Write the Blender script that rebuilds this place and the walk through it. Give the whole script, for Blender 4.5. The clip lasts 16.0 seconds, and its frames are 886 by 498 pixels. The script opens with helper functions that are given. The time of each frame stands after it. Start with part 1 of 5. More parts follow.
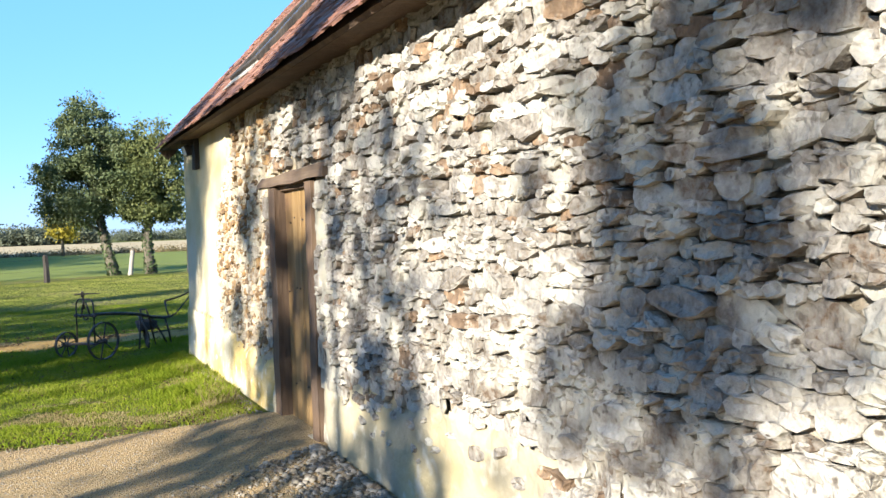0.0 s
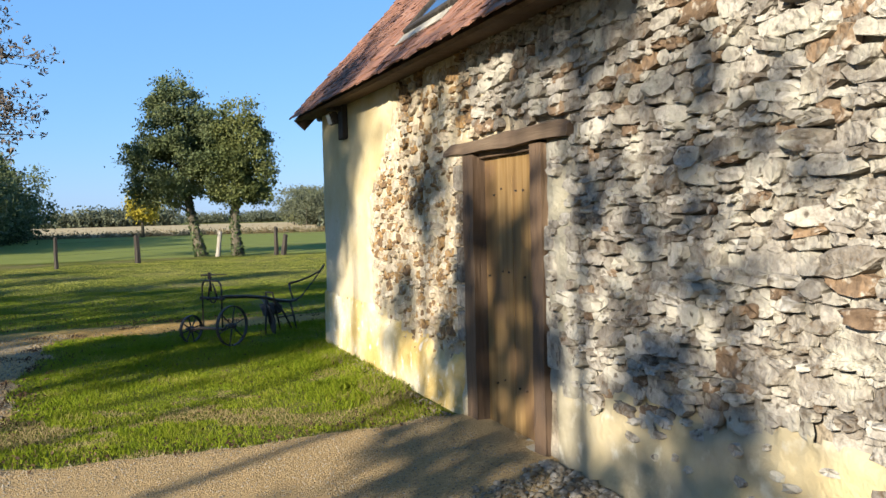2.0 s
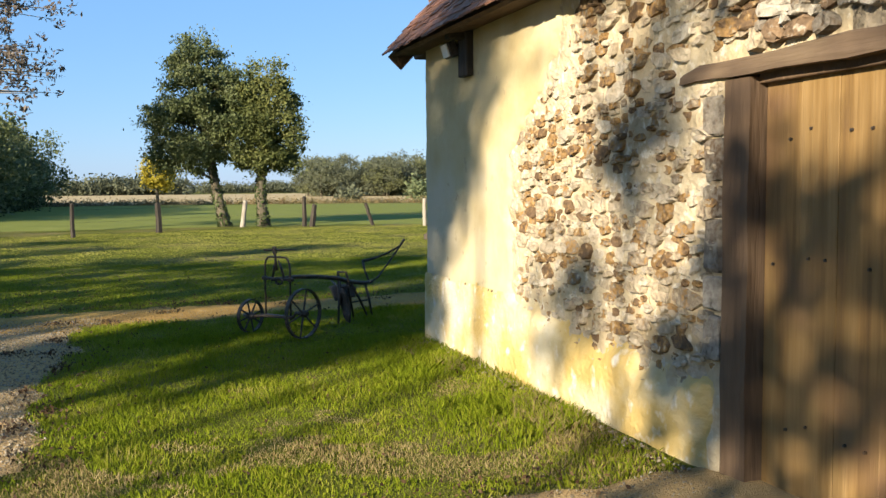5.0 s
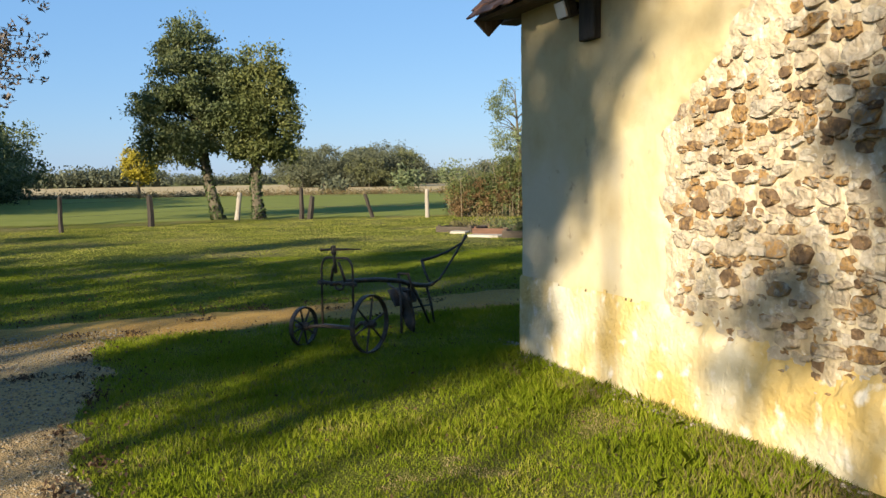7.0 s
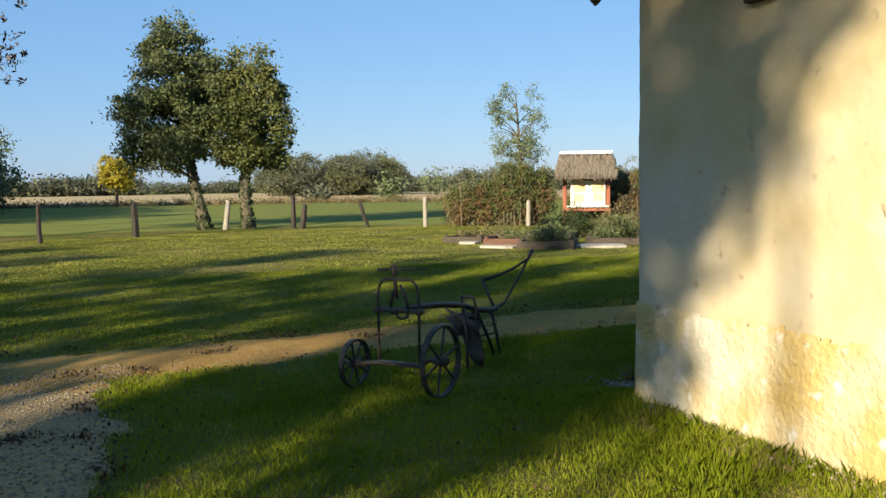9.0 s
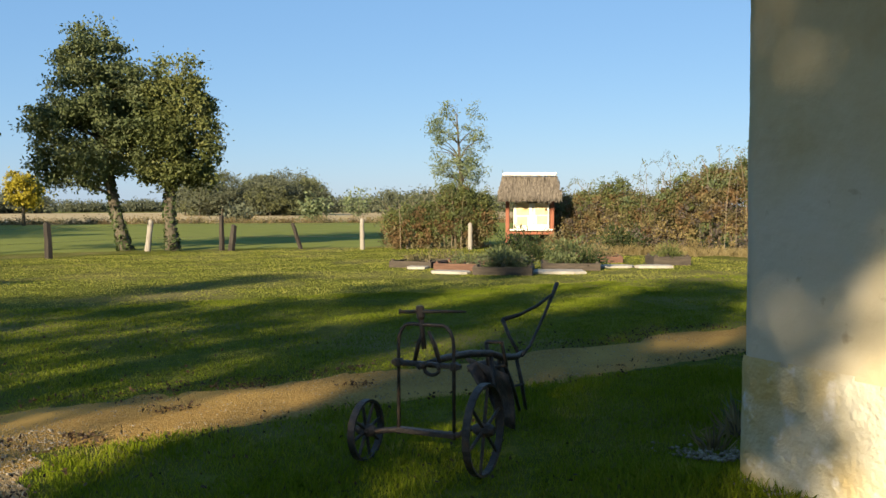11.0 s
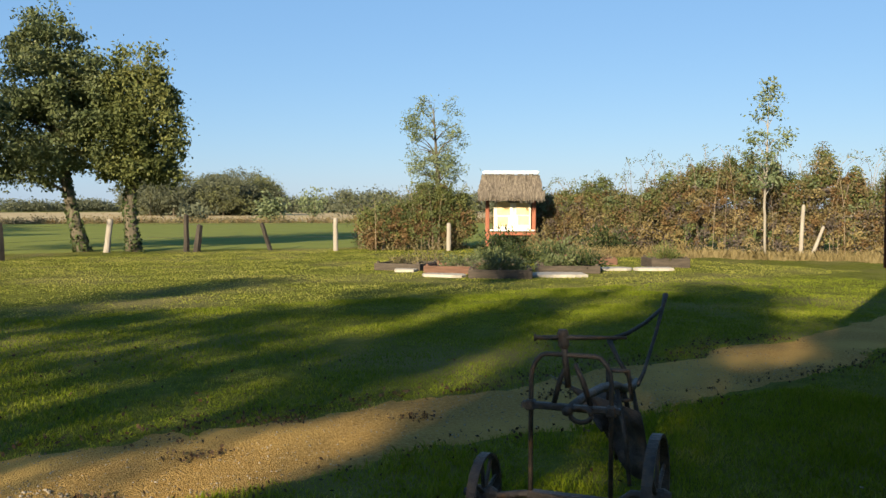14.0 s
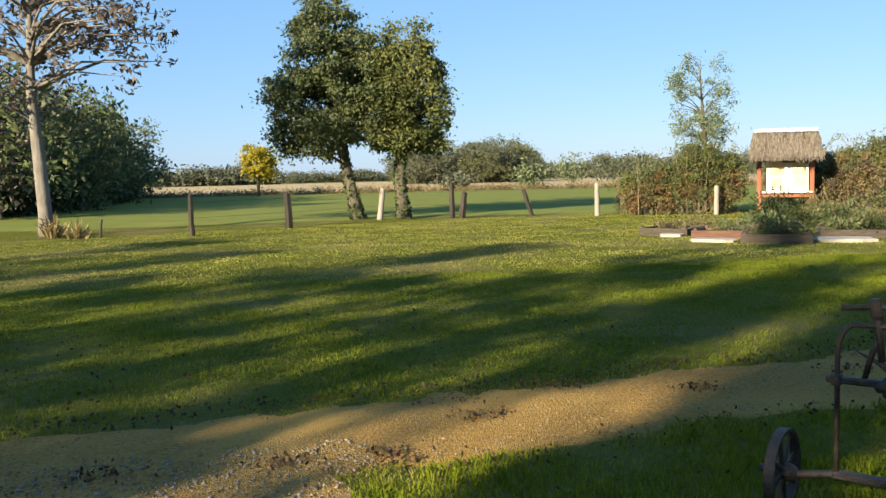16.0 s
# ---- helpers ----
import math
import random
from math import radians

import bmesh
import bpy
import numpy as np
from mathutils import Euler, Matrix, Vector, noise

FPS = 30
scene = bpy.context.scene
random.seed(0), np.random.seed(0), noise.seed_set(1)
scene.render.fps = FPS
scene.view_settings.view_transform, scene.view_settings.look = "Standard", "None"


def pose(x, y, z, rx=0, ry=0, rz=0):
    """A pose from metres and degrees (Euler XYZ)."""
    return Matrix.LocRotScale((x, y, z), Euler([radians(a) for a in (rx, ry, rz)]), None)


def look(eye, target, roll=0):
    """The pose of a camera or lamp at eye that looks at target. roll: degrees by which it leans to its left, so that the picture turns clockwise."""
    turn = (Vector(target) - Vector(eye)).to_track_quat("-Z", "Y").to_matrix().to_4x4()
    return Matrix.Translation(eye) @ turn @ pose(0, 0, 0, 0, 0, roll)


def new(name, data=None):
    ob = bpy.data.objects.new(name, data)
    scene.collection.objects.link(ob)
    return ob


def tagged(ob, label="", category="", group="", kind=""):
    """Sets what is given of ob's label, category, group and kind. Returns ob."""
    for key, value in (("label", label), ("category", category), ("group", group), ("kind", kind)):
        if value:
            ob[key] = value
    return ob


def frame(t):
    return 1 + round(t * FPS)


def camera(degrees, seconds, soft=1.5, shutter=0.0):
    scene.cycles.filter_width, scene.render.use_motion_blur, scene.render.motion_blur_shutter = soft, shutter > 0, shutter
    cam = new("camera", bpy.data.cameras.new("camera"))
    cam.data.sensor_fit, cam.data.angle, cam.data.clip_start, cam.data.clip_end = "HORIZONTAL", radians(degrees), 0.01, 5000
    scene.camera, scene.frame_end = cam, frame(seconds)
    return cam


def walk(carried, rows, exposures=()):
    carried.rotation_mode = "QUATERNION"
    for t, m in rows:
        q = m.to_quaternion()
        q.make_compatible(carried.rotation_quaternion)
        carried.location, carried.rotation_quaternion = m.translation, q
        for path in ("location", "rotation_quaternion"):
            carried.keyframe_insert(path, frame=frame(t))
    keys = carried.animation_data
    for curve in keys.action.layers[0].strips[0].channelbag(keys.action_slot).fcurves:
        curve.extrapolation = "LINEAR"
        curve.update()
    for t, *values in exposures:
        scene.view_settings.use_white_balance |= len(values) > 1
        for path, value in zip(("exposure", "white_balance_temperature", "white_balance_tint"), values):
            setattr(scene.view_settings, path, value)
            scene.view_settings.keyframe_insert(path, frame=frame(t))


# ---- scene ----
cam = camera(52.2, 16.0)
METRES, EYE, TILT, LEAN, TURN = 10.58, 1.62, 2.3, 0.0, -23.6
ROWS = [
    (0.0, 0.0, 0.0, 0.0, -0.13, -3.81, 1.92),
    (0.5, -0.0255, 0.0233, -0.0003, 1.44, -5.74, 2.01),
    (1.0, -0.0478, 0.0505, -0.004, 5.58, -6.81, 1.99),
    (1.5, -0.0747, 0.0787, -0.0077, 7.0, -6.53, 0.92),
    (2.0, -0.1082, 0.1004, -0.0088, 3.89, -4.61, 1.56),
    (2.5, -0.134, 0.132, -0.0126, 6.03, -3.16, 2.49),
    (3.0, -0.1553, 0.1644, -0.0155, 6.25, -4.24, 0.79),
    (3.5, -0.18, 0.1958, -0.0181, 6.82, -5.36, 1.7),
    (4.0, -0.1949, 0.2309, -0.02, 5.69, -5.68, 2.12),
    (6.5, -0.3023, 0.3878, -0.0317, 3.36, -6.89, -1.04),
    (7.0, -0.3282, 0.4138, -0.0307, 3.09, -6.84, 0.88),
    (7.5, -0.3455, 0.4508, -0.0327, 3.91, -5.76, 0.68),
    (8.0, -0.3673, 0.4829, -0.0366, 2.92, -6.72, 0.53),
    (10.5, -0.4568, 0.641, -0.0408, -0.06, -5.1, 1.04),
    (11.0, -0.4751, 0.6728, -0.044, -3.51, -4.99, -0.02),
    (11.5, -0.4972, 0.7043, -0.0466, -6.68, -4.82, 1.32),
    (12.0, -0.5092, 0.7359, -0.05, -5.72, -2.62, 0.86),
    (12.5, -0.5243, 0.7634, -0.0517, -6.99, -3.18, -0.42),
    (13.0, -0.5395, 0.7867, -0.0518, -8.59, -4.32, 0.02),
    (13.5, -0.5447, 0.7956, -0.0529, -6.55, -5.13, 0.02),
    (14.0, -0.5454, 0.7978, -0.0528, -6.56, -4.94, -0.33),
    (14.5, -0.548, 0.7985, -0.0532, -5.7, -4.85, -0.44),
    (15.0, -0.552, 0.8001, -0.0536, -3.5, -5.62, 0.19),
    (15.5, -0.5579, 0.7981, -0.054, 3.75, -6.49, 0.45),
    (16.0, -0.5564, 0.8011, -0.0533, 9.54, -6.94, 1.67),
]
EXPOSURES = [(0.0, 2.05, 5750, 10), (1.0, 1.72, 6000, 10), (2.0, 1.5, 6200, 10), (3.5, 1.62, 6600, 10), (7.0, 1.36, 6900, 10), (8.0, 1.3, 6850, 10), (11.0, 1.33, 7350, 10), (13.0, 1.33, 7300, 10), (14.8, 1.37, 7350, 10), (16.0, 1.6, 7200, 10)]
walk(cam, [(t, pose(0, 0, EYE, TILT, LEAN, TURN) @ pose(METRES * x, METRES * y, METRES * z, 90 + pitch, roll, yaw)) for t, x, y, z, yaw, pitch, roll in ROWS], EXPOSURES)

# ---- world, sun, exposure ----
SUN_AZ = math.atan2(-0.61, -0.79)      # where the sun stands, seen from above
SUN_EL = radians(19.5)
world = bpy.data.worlds.new("world")
scene.world = world
world.use_nodes = True
wn = world.node_tree.nodes
sky = wn.new("ShaderNodeTexSky")
sky.sky_type = "NISHITA"
sky.sun_disc = False
sky.sun_elevation = SUN_EL
sky.sun_rotation = math.pi / 2 - SUN_AZ
sky.air_density, sky.dust_density, sky.ozone_density = 1.0, 0.25, 3.0
wn["Background"].inputs["Strength"].default_value = 0.052
mix = wn.new("ShaderNodeMix")
mix.data_type = "RGBA"
mix.inputs[0].default_value = 0.55
mix.inputs[7].default_value = (1.35, 3.75, 8.1, 1)       # thin even haze over the whole sky
world.node_tree.links.new(sky.outputs[0], mix.inputs[6])
world.node_tree.links.new(mix.outputs[2], wn["Background"].inputs["Color"])
sun_data = bpy.data.lights.new("sun", "SUN")
sun_data.energy, sun_data.angle, sun_data.color = 5.0, radians(0.53), (1.0, 0.88, 0.70)
sun = new("sun", sun_data)
SUN_DIR = Vector((math.cos(SUN_EL) * math.cos(SUN_AZ), math.cos(SUN_EL) * math.sin(SUN_AZ), math.sin(SUN_EL)))
sun.matrix_world = look(SUN_DIR * 60, (0, 0, 0))

# ---- materials ----
def material(name, stops, scale=4.0, rough=0.85, bump=0.3, bump_scale=40.0, detail=6.0, stretch=(1, 1, 1), rnd="", rnd_mix=0.5,
             metal=0.0, stain=None, stain_scale=0.7, spec=0.3, translucent=0.0, bump_dist=0.02, local=False, flecks=None):
    """Two-scale procedural surface: a colour ramp over noise, an optional per-piece random, stains and bump."""
    m = bpy.data.materials.new(name)
    m.use_nodes = True
    t = m.node_tree
    n, l = t.nodes, t.links
    b = n["Principled BSDF"]
    if local:
        co = n.new("ShaderNodeTexCoord").outputs["Object"]
    else:
        co = n.new("ShaderNodeNewGeometry").outputs["Position"]
    mp = n.new("ShaderNodeMapping")
    mp.inputs["Scale"].default_value = stretch
    l.new(co, mp.inputs["Vector"])
    no = n.new("ShaderNodeTexNoise")
    no.inputs["Scale"].default_value, no.inputs["Detail"].default_value = scale, detail
    no.inputs["Roughness"].default_value = 0.62
    l.new(mp.outputs[0], no.inputs["Vector"])
    val = no.outputs["Fac"]
    if rnd:
        r = n.new("ShaderNodeObjectInfo").outputs["Random"] if rnd == "object" else n.new("ShaderNodeNewGeometry").outputs["Random Per Island"]
        mx = n.new("ShaderNodeMix")
        mx.inputs["Factor"].default_value = rnd_mix
        st = n.new("ShaderNodeMapRange")
        st.inputs["From Min"].default_value, st.inputs["From Max"].default_value = 0.25, 0.75
        l.new(val, st.inputs["Value"])
        l.new(st.outputs[0], mx.inputs["A"])
        l.new(r, mx.inputs["B"])
        val = mx.outputs["Result"]
    ra = n.new("ShaderNodeValToRGB")
    e = ra.color_ramp.elements
    e[0].position, e[0].color = stops[0][0], (*stops[0][1], 1)
    e[1].position, e[1].color = stops[-1][0], (*stops[-1][1], 1)
    for p, c in stops[1:-1]:
        k = e.new(p)
        k.color = (*c, 1)
    l.new(val, ra.inputs["Fac"])
    col = ra.outputs["Color"]
    if stain:
        s = n.new("ShaderNodeTexNoise")
        s.inputs["Scale"].default_value, s.inputs["Detail"].default_value = stain_scale, 4.0
        l.new(co, s.inputs["Vector"])
        sr = n.new("ShaderNodeMapRange")
        sr.inputs["From Min"].default_value, sr.inputs["From Max"].default_value = 0.47, 0.68
        l.new(s.outputs["Fac"], sr.inputs["Value"])
        mc = n.new("ShaderNodeMix")
        mc.data_type = "RGBA"
        l.new(sr.outputs[0], mc.inputs[0])
        l.new(col, mc.inputs[6])
        mc.inputs[7].default_value = (*stain, 1)
        col = mc.outputs[2]
    if flecks:
        fc, fs, lo, hi = flecks
        s = n.new("ShaderNodeTexNoise")
        s.inputs["Scale"].default_value, s.inputs["Detail"].default_value = fs, 6.0
        l.new(co, s.inputs["Vector"])
        sr = n.new("ShaderNodeMapRange")
        sr.inputs["From Min"].default_value, sr.inputs["From Max"].default_value = lo, hi
        l.new(s.outputs["Fac"], sr.inputs["Value"])
        mc = n.new("ShaderNodeMix")
        mc.data_type = "RGBA"
        l.new(sr.outputs[0], mc.inputs[0])
        l.new(col, mc.inputs[6])
        mc.inputs[7].default_value = (*fc, 1)
        col = mc.outputs[2]
    l.new(col, b.inputs["Base Color"])
    b.inputs["Roughness"].default_value, b.inputs["Metallic"].default_value = rough, metal
    b.inputs["Specular IOR Level"].default_value = spec
    if bump:
        bn = n.new("ShaderNodeTexNoise")
        bn.inputs["Scale"].default_value, bn.inputs["Detail"].default_value = bump_scale, 5.0
        l.new(mp.outputs[0], bn.inputs["Vector"])
        bu = n.new("ShaderNodeBump")
        bu.inputs["Strength"].default_value, bu.inputs["Distance"].default_value = bump, bump_dist
        l.new(bn.outputs["Fac"], bu.inputs["Height"])
        l.new(bu.outputs[0], b.inputs["Normal"])
    if translucent:
        tr = n.new("ShaderNodeBsdfTranslucent")
        l.new(col, tr.inputs["Color"])
        ms = n.new("ShaderNodeMixShader")
        ms.inputs[0].default_value = translucent
        l.new(b.outputs[0], ms.inputs[1])
        l.new(tr.outputs[0], ms.inputs[2])
        l.new(ms.outputs[0], n["Material Output"].inputs["Surface"])
    return m


STONE_STOPS = [(0.0, (0.042, 0.030, 0.021)), (0.17, (0.097, 0.071, 0.050)), (0.22, (0.135, 0.108, 0.080)), (0.26, (0.139, 0.120, 0.097)), (0.45, (0.193, 0.174, 0.147)), (0.60, (0.252, 0.231, 0.195)), (0.76, (0.323, 0.302, 0.260)), (1.0, (0.420, 0.399, 0.357))]
M = {}
M["stone"] = material("rubble_stone", STONE_STOPS, 30, 0.95, 0.8, 36, detail=6.0, rnd="object", rnd_mix=0.52, bump_dist=0.022, spec=0.04, stain=(0.345, 0.325, 0.265), stain_scale=5.5, flecks=((0.10, 0.085, 0.068), 24, 0.58, 0.70))
M["stone_mass"] = material("rubble_stone_mass", STONE_STOPS, 30, 0.95, 0.8, 36, detail=6.0, rnd="island", rnd_mix=0.52, bump_dist=0.022, spec=0.04, stain=(0.345, 0.325, 0.265), stain_scale=5.5, flecks=((0.10, 0.085, 0.068), 24, 0.58, 0.70))
M["mortar"] = material("lime_mortar", [(0.2, (0.29, 0.24, 0.155)), (0.55, (0.42, 0.36, 0.25)), (0.85, (0.49, 0.44, 0.33))], 9, 0.95, 0.7, 34, stain=(0.30, 0.24, 0.15), stain_scale=2.2, bump_dist=0.03, spec=0.04, flecks=((0.50, 0.46, 0.37), 16, 0.55, 0.66))
M["stone_warm"] = material("warm_rubble_stone", [(0.0, (0.06, 0.040, 0.026)), (0.24, (0.13, 0.088, 0.054)), (0.36, (0.27, 0.165, 0.066)), (0.44, (0.19, 0.155, 0.115)), (0.55, (0.30, 0.25, 0.175)), (0.7, (0.33, 0.29, 0.225)), (0.85, (0.42, 0.385, 0.31)), (1.0, (0.48, 0.45, 0.385))], 22, 0.94, 0.85, 30, rnd="island", rnd_mix=0.58, bump_dist=0.03, spec=0.04, flecks=((0.40, 0.35, 0.25), 22, 0.60, 0.74))
M["joint"] = material("earth_mortar", [(0.2, (0.125, 0.103, 0.073)), (0.5, (0.237, 0.200, 0.147)), (0.85, (0.413, 0.369, 0.294))], 7, 0.96, 0.8, 34, stain=(0.36, 0.33, 0.27), stain_scale=1.6, bump_dist=0.03, spec=0.04)
M["stone_rust"] = material("rusty_ironstone", [(0.1, (0.070, 0.048, 0.032)), (0.4, (0.140, 0.098, 0.064)), (0.62, (0.205, 0.140, 0.086)), (0.78, (0.19, 0.155, 0.115)), (0.95, (0.32, 0.28, 0.22))], 16, 0.94, 0.8, 26, rnd="island", rnd_mix=0.45, bump_dist=0.03, spec=0.04, flecks=((0.36, 0.32, 0.26), 20, 0.56, 0.68))
M["plaster"] = material("lime_plaster", [(0.25, (0.359, 0.281, 0.143)), (0.5, (0.423, 0.350, 0.198)), (0.8, (0.460, 0.396, 0.248))], 2.2, 0.9, 0.35, 18, stain=(0.459, 0.407, 0.296), stain_scale=0.9, spec=0.04, flecks=((0.30, 0.25, 0.16), 9, 0.66, 0.76))
M["plaster_base"] = material("ochre_base_render", [(0.25, (0.361, 0.252, 0.081)), (0.5, (0.427, 0.318, 0.128)), (0.8, (0.456, 0.389, 0.237))], 2.6, 0.92, 0.9, 26, stain=(0.471, 0.441, 0.342), stain_scale=1.3, spec=0.04, flecks=((0.54, 0.50, 0.41), 8, 0.58, 0.70))
M["wash_stone"] = material("grey_wash", [(0.25, (0.15, 0.142, 0.118)), (0.5, (0.225, 0.212, 0.178)), (0.8, (0.31, 0.295, 0.25))], 7, 0.94, 0.9, 30, stain=(0.30, 0.275, 0.20), stain_scale=2.4, spec=0.04, flecks=((0.12, 0.10, 0.08), 11, 0.60, 0.72))
M["plaster_grey"] = material("grey_lime_wash", [(0.25, (0.192, 0.168, 0.116)), (0.5, (0.256, 0.228, 0.160)), (0.8, (0.312, 0.284, 0.216))], 3.2, 0.92, 0.6, 22, stain=(0.43, 0.35, 0.19), stain_scale=1.2, spec=0.04, flecks=((0.44, 0.41, 0.33), 7, 0.56, 0.72))
M["tile"] = material("clay_roof_tile", [(0.0, (0.064, 0.04, 0.032)), (0.3, (0.136, 0.068, 0.044)), (0.65, (0.2, 0.096, 0.062)), (1.0, (0.272, 0.168, 0.12))], 11, 0.85, 0.4, 50, rnd="object", rnd_mix=0.6)
M["tile_mass"] = material("clay_roof_tile_mass", [(0.0, (0.064, 0.04, 0.032)), (0.3, (0.136, 0.068, 0.044)), (0.65, (0.2, 0.096, 0.062)), (1.0, (0.272, 0.168, 0.12))], 11, 0.85, 0.4, 50, rnd="island", rnd_mix=0.6)
M["timber"] = material("old_oak", [(0.2, (0.048, 0.030, 0.018)), (0.5, (0.091, 0.058, 0.034)), (0.8, (0.138, 0.094, 0.058))], 10, 0.85, 0.7, 30, stretch=(1, 1, 0.08), stain=(0.076, 0.051, 0.034), stain_scale=2.5)
M["lintel"] = material("old_oak_lintel", [(0.2, (0.046, 0.030, 0.020)), (0.5, (0.095, 0.066, 0.042)), (0.8, (0.151, 0.110, 0.070))], 10, 0.85, 0.8, 30, stretch=(1, 0.08, 1), stain=(0.076, 0.051, 0.034), stain_scale=2.5)
M["door_wood"] = material("door_planks", [(0.2, (0.087, 0.048, 0.017)), (0.5, (0.159, 0.096, 0.033)), (0.8, (0.213, 0.138, 0.057))], 14, 0.7, 0.35, 30, stretch=(1, 1, 0.05), rnd="object", rnd_mix=0.25, stain=(0.126, 0.074, 0.037), stain_scale=2.0)
M["iron"] = material("rusted_iron", [(0.3, (0.026, 0.023, 0.021)), (0.55, (0.060, 0.050, 0.042)), (0.7, (0.11, 0.066, 0.038)), (0.88, (0.16, 0.13, 0.11))], 16, 0.58, 0.4, 60, metal=0.45)
M["corten"] = material("rust_steel", [(0.3, (0.08, 0.024, 0.011)), (0.55, (0.16, 0.048, 0.02)), (0.8, (0.264, 0.088, 0.032))], 4, 0.7, 0.2, 40, metal=0.2, stain=(0.064, 0.024, 0.016), stain_scale=2)
M["grass_ground"] = material("lawn_soil", [(0.25, (0.055, 0.067, 0.010)), (0.5, (0.099, 0.110, 0.018)), (0.8, (0.167, 0.163, 0.044))], 5, 0.95, 0.9, 60, stain=(0.155, 0.135, 0.054), stain_scale=0.33, bump_dist=0.05, spec=0.04)
M["blade"] = material("grass_blade", [(0.1, (0.098, 0.135, 0.008)), (0.45, (0.155, 0.205, 0.012)), (0.72, (0.225, 0.245, 0.026)), (0.9, (0.32, 0.275, 0.10))], 1.5, 0.6, 0, rnd="island", rnd_mix=0.46, translucent=0.42, spec=0.04)
M["blade_lawn"] = material("lawn_blade", [(0.12, (0.084, 0.119, 0.009)), (0.45, (0.138, 0.179, 0.016)), (0.72, (0.209, 0.233, 0.032)), (0.92, (0.294, 0.292, 0.090))], 0.9, 0.6, 0, rnd="island", rnd_mix=0.46, translucent=0.42, spec=0.04)
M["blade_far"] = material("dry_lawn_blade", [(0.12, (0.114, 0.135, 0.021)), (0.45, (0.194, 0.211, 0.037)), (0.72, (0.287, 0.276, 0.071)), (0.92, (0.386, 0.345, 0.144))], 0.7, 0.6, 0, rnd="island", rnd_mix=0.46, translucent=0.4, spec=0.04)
M["field"] = material("far_crop_field", [(0.3, (0.12, 0.14, 0.034)), (0.6, (0.15, 0.17, 0.043)), (0.85, (0.19, 0.20, 0.06))], 0.6, 0.95, 0.4, 6, spec=0.04)
M["straw"] = material("dry_field", [(0.3, (0.304, 0.232, 0.12)), (0.7, (0.416, 0.336, 0.2))], 0.3, 0.95, 0.3, 6, spec=0.04)
M["gravel"] = material("sandy_gravel", [(0.2, (0.125, 0.068, 0.018)), (0.42, (0.268, 0.161, 0.048)), (0.62, (0.356, 0.228, 0.078)), (0.85, (0.462, 0.344, 0.171))], 42, 0.95, 1.0, 90, stain=(0.42, 0.265, 0.080), stain_scale=0.8, bump_dist=0.03, spec=0.04)
M["gravel_grey"] = material("grey_gravel", [(0.2, (0.178, 0.118, 0.053)), (0.42, (0.322, 0.224, 0.108)), (0.62, (0.428, 0.302, 0.148)), (0.85, (0.580, 0.431, 0.230))], 42, 0.95, 1.0, 90, stain=(0.37, 0.265, 0.130), stain_scale=0.6, bump_dist=0.03, spec=0.04)
M["pebble"] = material("loose_pebble", [(0.0, (0.111, 0.081, 0.049)), (0.5, (0.200, 0.170, 0.123)), (1.0, (0.315, 0.285, 0.234))], 20, 0.9, 0.4, 60, rnd="island", rnd_mix=0.75, spec=0.04)
M["dead_leaf"] = material("dead_leaf", [(0.0, (0.024, 0.013, 0.007)), (0.5, (0.057, 0.031, 0.015)), (1.0, (0.120, 0.078, 0.036))], 6, 0.8, 0, rnd="island", rnd_mix=0.8, translucent=0.2)
M["bark"] = material("ivy_bark", [(0.3, (0.06, 0.05, 0.035)), (0.6, (0.11, 0.095, 0.066)), (0.85, (0.17, 0.15, 0.105))], 8, 0.95, 1.0, 20, stretch=(1, 1, 0.25))
M["pale_bark"] = material("pale_bark", [(0.3, (0.10, 0.09, 0.075)), (0.6, (0.18, 0.165, 0.14)), (0.85, (0.26, 0.24, 0.21))], 8, 0.95, 0.8, 20, stretch=(1, 1, 0.3))


def foliage(name, dark, mid, light):
    return material(name, [(0.1, dark), (0.5, mid), (0.95, light)], 0.8, 0.55, 0, rnd="island", rnd_mix=0.42, translucent=0.3, spec=0.18)


M["leaf_ash"] = foliage("ash_foliage", (0.046, 0.064, 0.026), (0.088, 0.11, 0.044), (0.19, 0.21, 0.10))
M["leaf_yellowing"] = foliage("yellowing_foliage", (0.05, 0.066, 0.022), (0.098, 0.115, 0.036), (0.205, 0.21, 0.072))
M["leaf_ivy"] = foliage("ivy_foliage", (0.026, 0.042, 0.015), (0.05, 0.074, 0.026), (0.10, 0.125, 0.05))
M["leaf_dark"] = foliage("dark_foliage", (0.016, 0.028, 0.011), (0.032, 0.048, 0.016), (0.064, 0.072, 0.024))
M["leaf_willow"] = foliage("willow_foliage", (0.068, 0.093, 0.043), (0.128, 0.162, 0.076), (0.23, 0.255, 0.145))
M["leaf_bramble"] = foliage("bramble_foliage", (0.058, 0.057, 0.026), (0.13, 0.112, 0.052), (0.235, 0.19, 0.095))
M["leaf_russet"] = foliage("russet_foliage", (0.085, 0.055, 0.028), (0.16, 0.10, 0.046), (0.225, 0.165, 0.08))
M["leaf_gold"] = foliage("golden_foliage", (0.16, 0.136, 0.016), (0.288, 0.24, 0.024), (0.4, 0.336, 0.048))
M["leaf_brown"] = foliage("withered_foliage", (0.055, 0.046, 0.04), (0.11, 0.09, 0.075), (0.22, 0.185, 0.15))
# distance haze is put into these far leaf colours: pale, with little contrast
M["leaf_haze"] = foliage("hazy_wood_foliage", (0.075, 0.085, 0.055), (0.098, 0.11, 0.068), (0.125, 0.133, 0.083))
